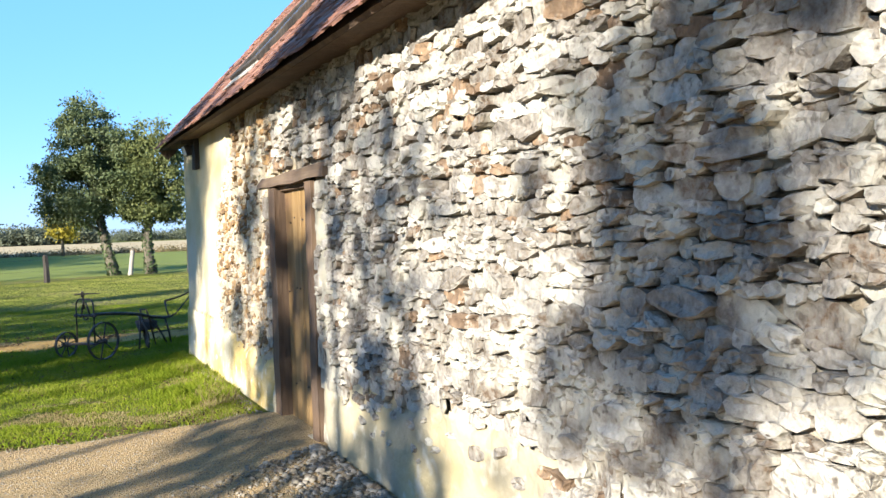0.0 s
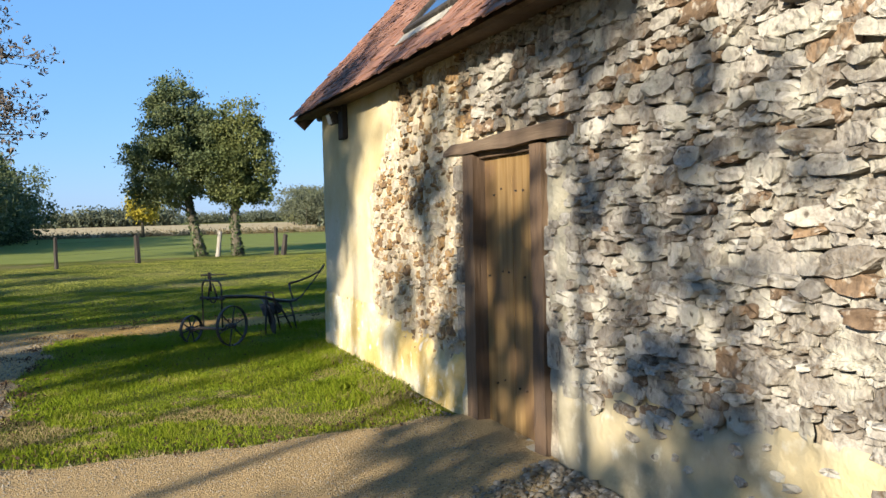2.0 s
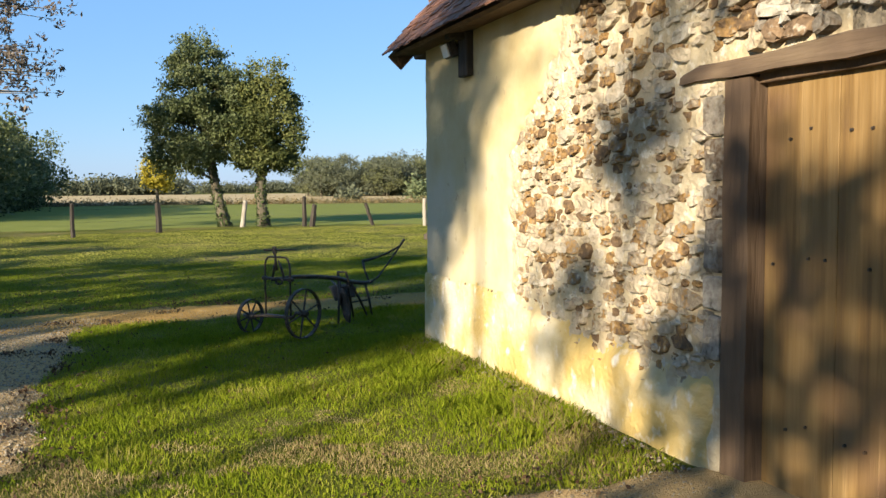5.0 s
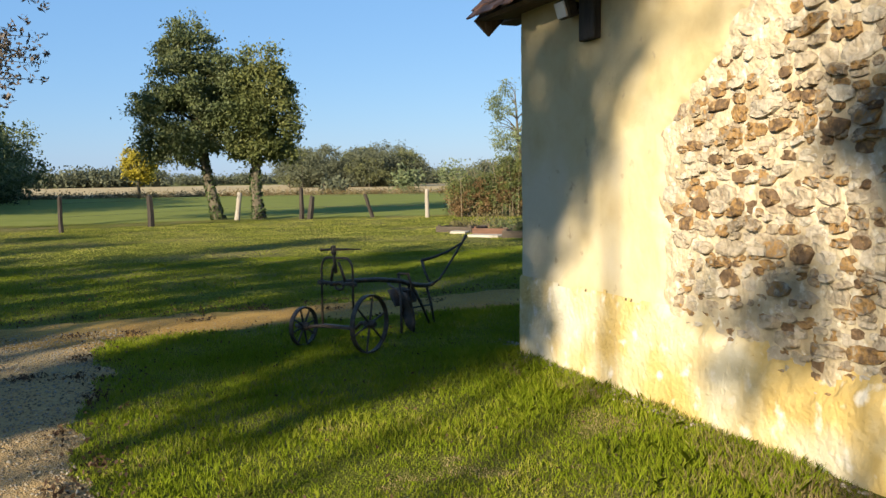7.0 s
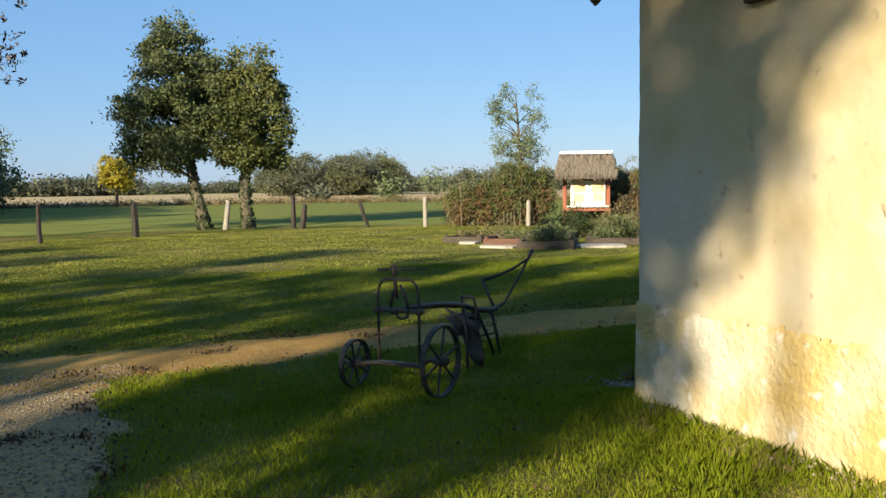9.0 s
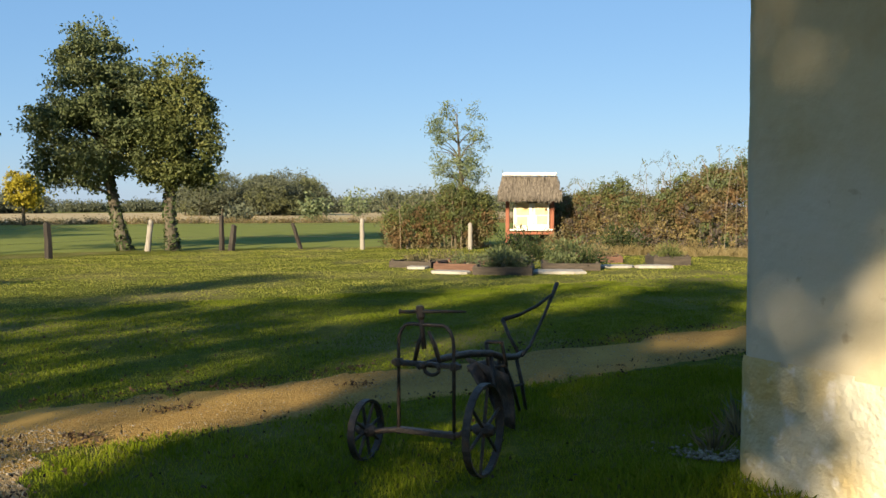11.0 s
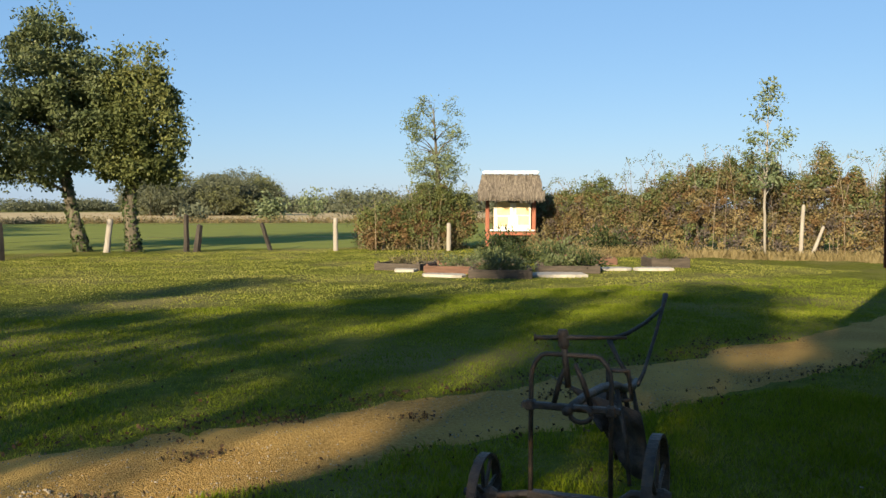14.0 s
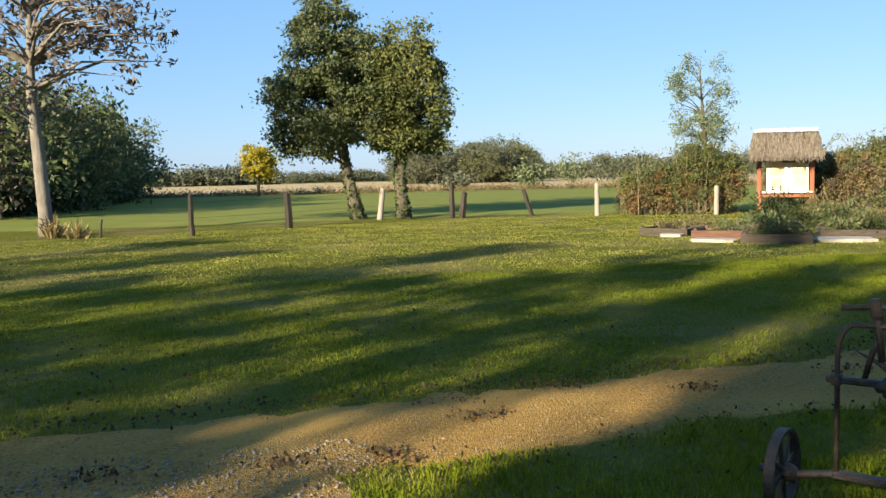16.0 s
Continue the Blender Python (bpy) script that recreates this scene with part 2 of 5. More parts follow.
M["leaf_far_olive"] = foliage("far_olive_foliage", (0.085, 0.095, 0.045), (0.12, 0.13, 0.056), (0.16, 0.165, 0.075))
M["dry_grass"] = foliage("dry_grass", (0.135, 0.102, 0.042), (0.235, 0.185, 0.082), (0.33, 0.27, 0.14))
M["stem"] = material("dry_stem", [(0.3, (0.096, 0.072, 0.048)), (0.7, (0.204, 0.162, 0.114))], 6, 0.9, 0, rnd="island", rnd_mix=0.6)
M["dark_glass"] = material("dark_glass", [(0.3, (0.012, 0.016, 0.024)), (0.7, (0.02, 0.026, 0.036))], 3, 0.06, 0, spec=0.9)
M["thatch"] = material("thatch", [(0.2, (0.065, 0.054, 0.042)), (0.55, (0.125, 0.105, 0.08)), (0.85, (0.19, 0.16, 0.12))], 12, 0.95, 0.8, 40, stretch=(1, 1, 0.2), rnd="island", rnd_mix=0.5)
M["post_dark"] = material("weathered_post", [(0.3, (0.018, 0.015, 0.012)), (0.7, (0.05, 0.042, 0.033))], 10, 0.9, 0.8, 30, stretch=(1, 1, 0.15))
M["post_pale"] = material("pale_post", [(0.3, (0.19, 0.17, 0.135)), (0.7, (0.29, 0.265, 0.22))], 10, 0.9, 0.6, 30, stretch=(1, 1, 0.15))
M["red_wood"] = material("red_brown_wood", [(0.3, (0.17, 0.055, 0.03)), (0.7, (0.27, 0.10, 0.055))], 12, 0.75, 0.3, 40, stretch=(1, 1, 0.1))
M["bed_wood"] = material("bed_board", [(0.3, (0.030, 0.025, 0.019)), (0.7, (0.078, 0.062, 0.046))], 12, 0.85, 0.5, 40, stretch=(0.3, 0.3, 2))
M["bed_rust"] = material("bed_board_red", [(0.3, (0.07, 0.036, 0.024)), (0.7, (0.135, 0.072, 0.047))], 12, 0.85, 0.5, 40, stretch=(0.3, 0.3, 2))
M["white"] = material("white_paint", [(0.3, (0.629, 0.612, 0.561)), (0.7, (0.697, 0.68, 0.637))], 6, 0.6, 0.1, 40)
M["soil"] = material("dark_soil", [(0.3, (0.05, 0.037, 0.025)), (0.7, (0.11, 0.08, 0.055))], 18, 0.98, 1.0, 40, spec=0.04)
M["slab"] = material("pale_sand_walk", [(0.3, (0.255, 0.232, 0.188)), (0.7, (0.36, 0.334, 0.277))], 12, 0.95, 0.4, 50)
M["board_cream"] = material("cream_board", [(0.3, (0.595, 0.518, 0.374)), (0.7, (0.68, 0.62, 0.484))], 3, 0.7, 0.05, 30)
M["ink_orange"] = material("orange_print", [(0.3, (0.56, 0.40, 0.20)), (0.7, (0.66, 0.50, 0.28))], 5, 0.7, 0, 30)
M["ink_blue"] = material("blue_grey_print", [(0.3, (0.22, 0.28, 0.34)), (0.7, (0.34, 0.40, 0.45))], 5, 0.7, 0, 30)
M["ink_dark"] = material("dark_print", [(0.3, (0.06, 0.05, 0.045)), (0.7, (0.10, 0.09, 0.08))], 5, 0.7, 0, 30)


# ---- mesh helpers ----
def mesh_of(name, verts, faces, mat, smooth=False):
    me = bpy.data.meshes.new(name)
    v = np.asarray(verts, dtype=np.float32).reshape(-1, 3)
    if isinstance(faces, np.ndarray):
        k = faces.shape[1]
        me.vertices.add(len(v))
        me.vertices.foreach_set("co", v.ravel())
        me.loops.add(faces.size)
        me.loops.foreach_set("vertex_index", faces.ravel().astype(np.int32))
        me.polygons.add(len(faces))
        me.polygons.foreach_set("loop_start", np.arange(0, faces.size, k, dtype=np.int32))
        me.update(calc_edges=True)
    else:
        me.from_pydata(v.tolist(), [], faces)
    if smooth:
        me.polygons.foreach_set("use_smooth", np.ones(len(me.polygons), dtype=bool))
    me.materials.append(mat)
    me.validate()
    return me


def part(name, me, parent=None, label="", kind=""):
    """One mesh as an object under a thing or a part. A bmesh-free twin of new()."""
    ob = new(name, me)
    if parent is not None:
        ob.parent = parent
    return tagged(ob, label, kind=kind)


def thing(name, label, category, at=(0, 0, 0), turn=0.0, group="", kind=""):
    ob = new(name)
    ob.empty_display_size = 0.2
    ob.matrix_basis = pose(*at, 0, 0, turn)
    return tagged(ob, label, category, group, kind)


class Soup:
    """Vertices and faces of one mesh, gathered piece by piece."""
    def __init__(self):
        self.v, self.f = [], []

    def add(self, v, f):
        o = len(self.v)
        self.v += [tuple(p) for p in v]
        self.f += [tuple(i + o for i in q) for q in f]
        return self

    def tube(self, pts, radii, sides=8, cap=True):
        pts = [Vector(p) for p in pts]
        if not hasattr(radii, "__len__"):
            radii = [radii] * len(pts)
        v, f = [], []
        ref = None
        for i, p in enumerate(pts):
            d = (pts[min(i + 1, len(pts) - 1)] - pts[max(i - 1, 0)]).normalized()
            if ref is None:
                ref = d.orthogonal().normalized()
            a = (ref - d * ref.dot(d)).normalized()
            ref = a
            b = d.cross(a)
            for k in range(sides):
                w = 2 * math.pi * k / sides
                v.append(p + (a * math.cos(w) + b * math.sin(w)) * radii[i])
        for i in range(len(pts) - 1):
            for k in range(sides):
                k2 = (k + 1) % sides
                f.append((i * sides + k, i * sides + k2, (i + 1) * sides + k2, (i + 1) * sides + k))
        if cap:
            f.append(tuple(range(sides - 1, -1, -1)))
            f.append(tuple((len(pts) - 1) * sides + k for k in range(sides)))
        return self.add(v, f)

    def box(self, c, s, m=None, bev=0.0, jit=0.0, rng=random):
        """A box of size s at c with chamfered long edges; m turns it."""
        hx, hy, hz = (q / 2 for q in s)
        bm = bmesh.new()
        bmesh.ops.create_cube(bm, size=1)
        for q in bm.verts:
            q.co = Vector((q.co.x * 2 * hx, q.co.y * 2 * hy, q.co.z * 2 * hz))
        if bev:
            bmesh.ops.bevel(bm, geom=bm.edges[:], offset=bev, segments=1, affect="EDGES", profile=0.5)
        if jit:
            for q in bm.verts:
                q.co += Vector((rng.uniform(-jit, jit), rng.uniform(-jit, jit), rng.uniform(-jit, jit)))
        bm.verts.index_update()
        m = m or Matrix()
        v = [Vector(c) + m.to_3x3() @ q.co for q in bm.verts]
        f = [[q.index for q in g.verts] for g in bm.faces]
        bm.free()
        return self.add(v, f)

    def mesh(self, name, mat, smooth=False):
        return mesh_of(name, self.v, self.f, mat, smooth)


def fbm(x, y, z=0.0):
    return noise.fractal((x, y, z), 1.0, 2.0, 4)


def leaf_mesh(name, pts, size, mat, seed, width=0.5, spread=0.4, up=0.0):
    """Many small rhombic leaves, one at each point, turned at random."""
    rng = np.random.default_rng(seed)
    p = np.asarray(pts, dtype=np.float64).reshape(-1, 3)
    n = len(p)
    u = rng.normal(size=(n, 3))
    u[:, 2] += up
    u /= np.linalg.norm(u, axis=1, keepdims=True)
    w = rng.normal(size=(n, 3))
    w -= u * (w * u).sum(1, keepdims=True)
    w /= np.linalg.norm(w, axis=1, keepdims=True)
    s = size * rng.uniform(1 - spread, 1 + spread, size=(n, 1))
    v = np.stack([p - u * s, p + w * s * width - u * s * 0.1, p + u * s, p - w * s * width - u * s * 0.1], axis=1).reshape(-1, 3)
    f = np.arange(4 * n).reshape(-1, 4)
    return mesh_of(name, v, f, mat)


def grid_mesh(name, xs, ys, height, mat, keep=None, smooth=True):
    """A sheet over xs by ys whose height is a function; cells where keep() is false are left out."""
    X, Y = np.meshgrid(xs, ys, indexing="ij")
    v = np.array([(x, y, height(x, y)) for x, y in zip(X.ravel(), Y.ravel())])
    ny = len(ys)
    i, j = np.meshgrid(np.arange(len(xs) - 1), np.arange(ny - 1), indexing="ij")
    a = (i * ny + j).ravel()
    f = np.stack([a, a + ny, a + ny + 1, a + 1], axis=1)
    if keep is not None:
        k = np.array([keep(*v[q].mean(0)[:2]) for q in f])
        f = f[k]
        used = np.unique(f)
        back = np.zeros(len(v), dtype=int)
        back[used] = np.arange(len(used))
        v, f = v[used], back[f]
    return mesh_of(name, v, f, mat, smooth)


def sstep(a, b, x):
    t = min(1.0, max(0.0, (x - a) / (b - a)))
    return t * t * (3 - 2 * t)


# ---- ground ----
WALL_X, CORNER_Y, EAVE_Z = 1.65, 11.86, 2.70


def ground_z(x, y):
    z = 0.02 * fbm(x * 0.5, y * 0.5)
    z *= sstep(400, 60, abs(x) + abs(y))
    near_wall = sstep(0.75, 1.6, x) * sstep(12.7, 11.9, y) * sstep(5.5, 0.5, x - 1.6)
    return z + 0.075 * near_wall


def drive_mask(x, y):
    """Above 0 on the gravel drive, the apron before the door and the sandy path."""
    e = 0.22 * fbm(x * 0.9, y * 0.9, 3.0) + 0.07 * fbm(x * 5, y * 5, 9.0)
    apron = 7.66 - y + 0.12 * sstep(-0.8, -1.8, x)
    west = min(-1.52 - x, 15.25 - y + 0.12 * (x + 2.5))
    near = 14.42 + 0.10 * x + 0.010 * x * x
    far = 15.62 + 0.085 * x + 0.010 * x * x
    track = min(y - near, far - y)
    m = max(apron, west, track)
    return min(m + e, x + 9.5 + e)


def steps(*spans):
    out = []
    for a, b, d in spans:
        out += list(np.arange(a, b, d))
    return np.array(out + [spans[-1][1]])


gx = steps((-900, -60, 60), (-60, -12, 4), (-12, 6, 0.3), (6, 24, 1.0), (24, 80, 4), (80, 900, 60))
gy = steps((-300, -30, 45), (-30, -2, 4), (-2, 18, 0.3), (18, 44, 1.0), (44, 100, 4), (100, 1500, 70))
ground = part("ground", grid_mesh("ground", gx, gy, ground_z, M["grass_ground"]))
tagged(ground, "autumn lawn, green with dry yellowish patches", "lawn", kind="structure")
px = steps((-9.8, -4, 0.2), (-4, 3.2, 0.07), (3.2, 16, 0.2))
py = steps((-6, 2, 0.25), (2, 16.4, 0.07), (16.4, 19.4, 0.2))


def drive_z(x, y):
    return ground_z(x, y) + min(0.012, max(-0.03, 0.1 * drive_mask(x, y))) + 0.004 * fbm(x * 9, y * 9)


def golden(x, y):
    """True on the sandy track, false on the grey drive and the apron before the door."""
    return y > 14.1 + 0.5 * fbm(x * 1.5, y * 1.5, 21.0) or x > -1.0 and y > 11


def on_drive(x, y):
    return drive_mask(x, y) > -0.25 and (x < WALL_X + 0.2 or y > 13)


drive = part("path", grid_mesh("path", px, py, drive_z, M["gravel"], keep=lambda x, y: on_drive(x, y) and golden(x, y)))
tagged(drive, "golden sandy track through the lawn", "path", kind="structure")
yard = part("road", grid_mesh("road", px, py, drive_z, M["gravel_grey"], keep=lambda x, y: on_drive(x, y) and not golden(x, y)))
tagged(yard, "grey-beige gravel drive beside the barn", "drive", kind="structure")

# ---- stone barn ----
DOOR_L, DOOR_R, DOOR_TOP = 7.52, 6.295, 1.975      # outer edges of the door frame along the wall


def plaster_mask(y, z):
    """Above 0 where the wall still carries its smooth plaster (upper skin near the corner, low base band)."""
    e = 0.13 * fbm(y * 2.2, z * 2.2, 5.0) + (0.05 if y > 6.3 else 0.11) * fbm(y * 9, z * 9, 2.0)
    edge = 9.93 - 0.85 * sstep(1.6, 2.6, z) + 0.05 * math.sin(z * 5.0)
    skin = min(y - edge, z - 0.62 + 0.4 * sstep(9.7, 10.0, y))
    top = 0.60 - 0.28 * sstep(3.6, 2.6, y)
    base = top - 0.06 * sstep(7.0, 8.0, y) * sstep(9.8, 9.2, y) + 0.06 * math.sin(y * 2.1) + 0.16 * fbm(y * 1.7, 3.3, 1.0) - z
    return max(skin, min(base, 3.0)) + e


# the barn stands a degree askew to the walk: all its pieces are turned about its corner
BARN_M = Matrix.Translation((1.645, 11.85, 0)) @ Matrix.Rotation(radians(1.05), 4, "Z") @ Matrix.Translation((-1.645, -11.85, 0))
barn = thing("stone_barn", "old rubble stone barn with patchy cream plaster and red tiled roof", "barn", (0, 0, 0))
barn.matrix_basis = BARN_M
ys = np.concatenate([np.arange(-3.0, 7.2, 0.06), np.arange(7.2, 10.2, 0.025), np.arange(10.2, CORNER_Y + 0.001, 0.06)])
zs = np.arange(-0.25, 2.95, 0.03)


def wall_sheet(name, ys, zs, offset, mat, keep=None):
    """A rough wall face towards -x as a height field over y and z."""
    Y, Z = np.meshgrid(ys, zs, indexing="ij")
    v = np.array([(WALL_X - offset(y, z), y, z) for y, z in zip(Y.ravel(), Z.ravel())])
    n = len(zs)
    i, j = np.meshgrid(np.arange(len(ys) - 1), np.arange(n - 1), indexing="ij")
    a = (i * n + j).ravel()
    f = np.stack([a, a + 1, a + n + 1, a + n], axis=1)
    if keep is not None:
        k = np.array([keep(*v[q].mean(0)[1:]) for q in f])
        f = f[k]
        used = np.unique(f)
        back = np.zeros(len(v), dtype=int)
        back[used] = np.arange(len(used))
        v, f = v[used], back[f]
    return mesh_of(name, v, f, mat, True)


def in_door(y, z, pad=0.0):
    return DOOR_R - pad < y < DOOR_L + pad and z < DOOR_TOP + pad


def mortar_offset(y, z):
    deep = sstep(7.0, 6.0, y)
    return 0.014 * fbm(y * 3, z * 3, 1) - 0.012 - 0.018 * deep + (0.022 + 0.010 * fbm(y * 11, z * 11, 4)) * sstep(7.3, 7.6, y)


def off_door(y, z):
    return not (DOOR_R + 0.03 < y < DOOR_L - 0.03 and z < DOOR_TOP + 0.07)


part("mortar_face", wall_sheet("mortar_face", ys[ys > 6.7], zs, mortar_offset, M["mortar"], keep=off_door), barn, "rough lime mortar")
part("joint_face", wall_sheet("joint_face", ys[ys < 6.8], zs, mortar_offset, M["joint"], keep=off_door), barn, "washed-out earthy mortar in the joints")
fine_y = np.concatenate([np.arange(-3.0, 7.2, 0.04), np.arange(7.2, CORNER_Y + 0.011, 0.02)])
fine_z = np.arange(-0.2, 2.92, 0.02)


def skin_offset(y, z):
    p = plaster_mask(y, z)
    o = -0.03 + (0.062 if y > 6.3 else 0.046) * sstep(-0.06 if y > 6.3 else -0.09, 0.10, p) + 0.006 * fbm(y * 2.5, z * 2.5, 7) + 0.0025 * fbm(y * 14, z * 14, 3) * sstep(7.2, 7.6, y)
    o -= 0.07 * (sstep(7.72, 7.53, y) if y > 7 else sstep(6.11, 6.28, y))
    return o - 0.03 * sstep(CORNER_Y - 0.06, CORNER_Y + 0.01, y)


part("plaster_skin", wall_sheet("plaster_skin", fine_y, fine_z, skin_offset, M["plaster"], keep=lambda y, z: plaster_mask(y, z) > -0.09 and z > 0.60 and y > 8.6 and not in_door(y, z, 0.0)), barn, "smooth cream plaster")


def base_offset(y, z):
    return skin_offset(y, z) + (0.012 if y > 6.3 else 0.004) + (0.014 if y > 6.3 else 0.005 * fbm(y * 6, z * 6, 8)) * sstep(0.72, 0.66, z + 0.03 * fbm(y * 3, 0.2, 4))


def wash_offset(y, z):
    return -0.028 + 0.044 * sstep(5.80, 6.08, y + 0.22 * fbm(y * 3, z * 3, 15.0) + 0.08 * fbm(y * 11, z * 11, 16.0)) + 0.010 * fbm(y * 5, z * 7, 6.0) + 0.004 * fbm(y * 20, z * 20, 7.0) - 0.03 * sstep(6.2, 6.29, y)


part("door_wash", wall_sheet("door_wash", np.arange(5.4, 6.30, 0.02), np.arange(0.5, 1.98, 0.02), wash_offset, M["wash_stone"]), barn, "grey lime wash beside the door")
for nm, ya, yb, mt, lab in (("base_render", 7.3, 12.0, "plaster_base", "worn ochre render at the foot of the wall"), ("base_wash", -3.1, 6.3, "plaster_grey", "grey lime wash at the foot of the wall")):
    part(nm, wall_sheet(nm, fine_y, np.arange(-0.2, 0.73, 0.02), base_offset, M[mt], keep=lambda y, z: ya < y < yb and plaster_mask(y, z) > -0.09 and z < 0.70 + 0.03 * fbm(y * 3, 1.2, 4) and not in_door(y, z, -0.02)), barn, lab)

# the body behind the rough face: west wall around the door, gable, far walls
DEPTH = 5.6
s = Soup()
x0, x1 = WALL_X + 0.06, WALL_X + 0.56
s.box(((x0 + x1) / 2, (DOOR_L + CORNER_Y - 0.02) / 2, 1.3), (x1 - x0, CORNER_Y - 0.02 - DOOR_L, 3.1))
s.box(((x0 + x1) / 2, (-3 + DOOR_R) / 2, 1.3), (x1 - x0, DOOR_R + 3, 3.1))
s.box(((x0 + x1) / 2, (DOOR_L + DOOR_R) / 2, (DOOR_TOP + 2.93) / 2), (x1 - x0 - 0.01, DOOR_L - DOOR_R + 0.02, 2.77 - DOOR_TOP))
s.box((WALL_X + DEPTH - 0.25, (CORNER_Y - 3) / 2, 1.3), (0.5, CORNER_Y + 3, 3.1))
part("wall_core", s.mesh("wall_core", M["mortar"]), barn)
RIDGE_X, RIDGE_Z = WALL_X + DEPTH / 2, EAVE_Z + (DEPTH / 2 + 0.37) * 1.07
for name, y, t in (("gable_north", CORNER_Y - 0.25, 0.46), ("gable_south", -2.75, 0.46)):
    s = Soup()
    prof = [(WALL_X + 0.02, -0.25), (WALL_X + DEPTH - 0.02, -0.25), (WALL_X + DEPTH - 0.02, 2.8), (RIDGE_X, RIDGE_Z - 0.14), (WALL_X + 0.02, 2.8)]
    v = [(a, y - t / 2, b) for a, b in prof] + [(a, y + t / 2, b) for a, b in prof]
    f = [(0, 1, 2, 3, 4), (9, 8, 7, 6, 5)] + [(i, i + 5, (i + 1) % 5 + 5, (i + 1) % 5) for i in range(5)]
    part(name, s.add(v, f).mesh(name, M["plaster"]), barn, "cream plastered gable wall")

# roof: deck, wall plate, rafters, tiles
SL = math.atan(1.07)
EAVE_X = 1.34
VERGE_Y = 12.12


def on_roof(u, y, lift=0.0):
    """A point of the western slope, u metres up from the eave."""
    return Vector((EAVE_X + u * math.cos(SL) - lift * math.sin(SL), y, EAVE_Z + u * math.sin(SL) + lift * math.cos(SL)))


SLOPE = (RIDGE_X - EAVE_X) / math.cos(SL)
s = Soup()
for a, b in ((-0.05, -0.02),):
    v = [on_roof(0.02, -3.4, a), on_roof(SLOPE, -3.4, a), on_roof(SLOPE, VERGE_Y - 0.02, a), on_roof(0.02, VERGE_Y - 0.02, a)]
    v += [on_roof(0.02, -3.4, b), on_roof(SLOPE, -3.4, b), on_roof(SLOPE, VERGE_Y - 0.02, b), on_roof(0.02, VERGE_Y - 0.02, b)]
    w = [Vector((2 * RIDGE_X - p.x, p.y, p.z)) for p in v]
    q = [(0, 1, 2, 3), (7, 6, 5, 4), (0, 4, 5, 1), (1, 5, 6, 2), (2, 6, 7, 3), (3, 7, 4, 0)]
    s.add(v, q).add(w, [tuple(reversed(c)) for c in q])
part("roof_deck", s.mesh("roof_deck", M["timber"]), barn, "dark weathered roof boarding")
s = Soup().box((WALL_X + 0.10, 4.5, 2.78), (0.16, 15.6, 0.15), bev=0.01)
part("wall_plate", s.mesh("wall_plate", M["lintel"]), barn, "dark oak wall plate")
s = Soup()
v = [on_roof(0.03, -3.3, -0.055), on_roof(0.03, VERGE_Y - 0.06, -0.055), Vector((WALL_X + 0.03, VERGE_Y - 0.06, 2.72)), Vector((WALL_X + 0.03, -3.3, 2.72)), Vector((WALL_X + 0.03, -3.3, 2.9)), Vector((WALL_X + 0.03, VERGE_Y - 0.06, 2.9))]
s.add(v, [(0, 1, 2, 3), (3, 2, 5, 4), (0, 4, 5, 1), (0, 3, 4), (1, 5, 2)])
part("soffit", s.mesh("soffit", M["timber"]), barn, "dark boarded soffit under the eave")
s = Soup()
a, b = on_roof(0.0, VERGE_Y - 0.03, -0.10), on_roof(SLOPE, VERGE_Y - 0.03, -0.10)
s.box((a + b) / 2, ((b - a).length, 0.035, 0.17), Matrix.Rotation(-SL, 3, "Y"), bev=0.004)
part("verge_board", s.mesh("verge_board", M["timber"]), barn, "dark verge board")

# roof window, flush with the tiles above the door
win = thing("window_1", "flat roof window with dark glass and pale flashing", "roof window", kind="structure")
win.matrix_basis = BARN_M
roof_turn = Matrix.Rotation(-SL, 3, "Y")
for nm, u, y, sz in (("frame_side", 1.02, 7.66, (1.16, 0.07, 0.07)), ("frame_side", 1.02, 8.64, (1.16, 0.07, 0.07)), ("frame_top", 1.57, 8.15, (0.07, 0.91, 0.07)), ("frame_sill", 0.47, 8.15, (0.07, 0.91, 0.07))):
    part(nm, Soup().box(on_roof(u, y, 0.05), sz, roof_turn, bev=0.008).mesh(nm, M["post_dark"]), win)
part("flashing", Soup().box(on_roof(0.38, 8.15, 0.045), (0.13, 1.10, 0.012), roof_turn, bev=0.003).mesh("flashing", M["slab"]), win, "pale mortar flashing")
part("pane", Soup().box(on_roof(1.02, 8.15, 0.06), (1.04, 0.91, 0.012), roof_turn).mesh("pane", M["dark_glass"]), win, "dark glass that mirrors the sky")

# door: oak frame, lintel, planks, threshold
s = Soup()
bm_rng = random.Random(4)
secs = []
for i in range(15):
    y = 5.93 + i * (7.86 - 5.93) / 14
    secs.append((y, 2.088 - 0.0022 * i + 0.022 * fbm(y * 3, 0, 2) - (0.03 if i in (0, 14) else 0), 1.982 + 0.014 * fbm(y * 2, 4, 2)))
v, f = [], []
for y, zt, zb in secs:
    v += [(WALL_X - 0.04, y, zb + 0.01), (WALL_X - 0.034, y, zt - 0.012), (WALL_X - 0.02, y, zt), (WALL_X + 0.3, y, zt), (WALL_X + 0.3, y, zb), (WALL_X - 0.04, y, zb)]
for i in range(14):
    for k in range(6):
        f.append((i * 6 + k, i * 6 + (k + 1) % 6, (i + 1) * 6 + (k + 1) % 6, (i + 1) * 6 + k))
f += [(5, 4, 3, 2, 1, 0), tuple(84 + k for k in range(6))]
door = thing("door_1", "weathered brown plank door in a dark oak frame, shut", "door", (0, 0, 0), kind="structure")
door.matrix_basis = BARN_M
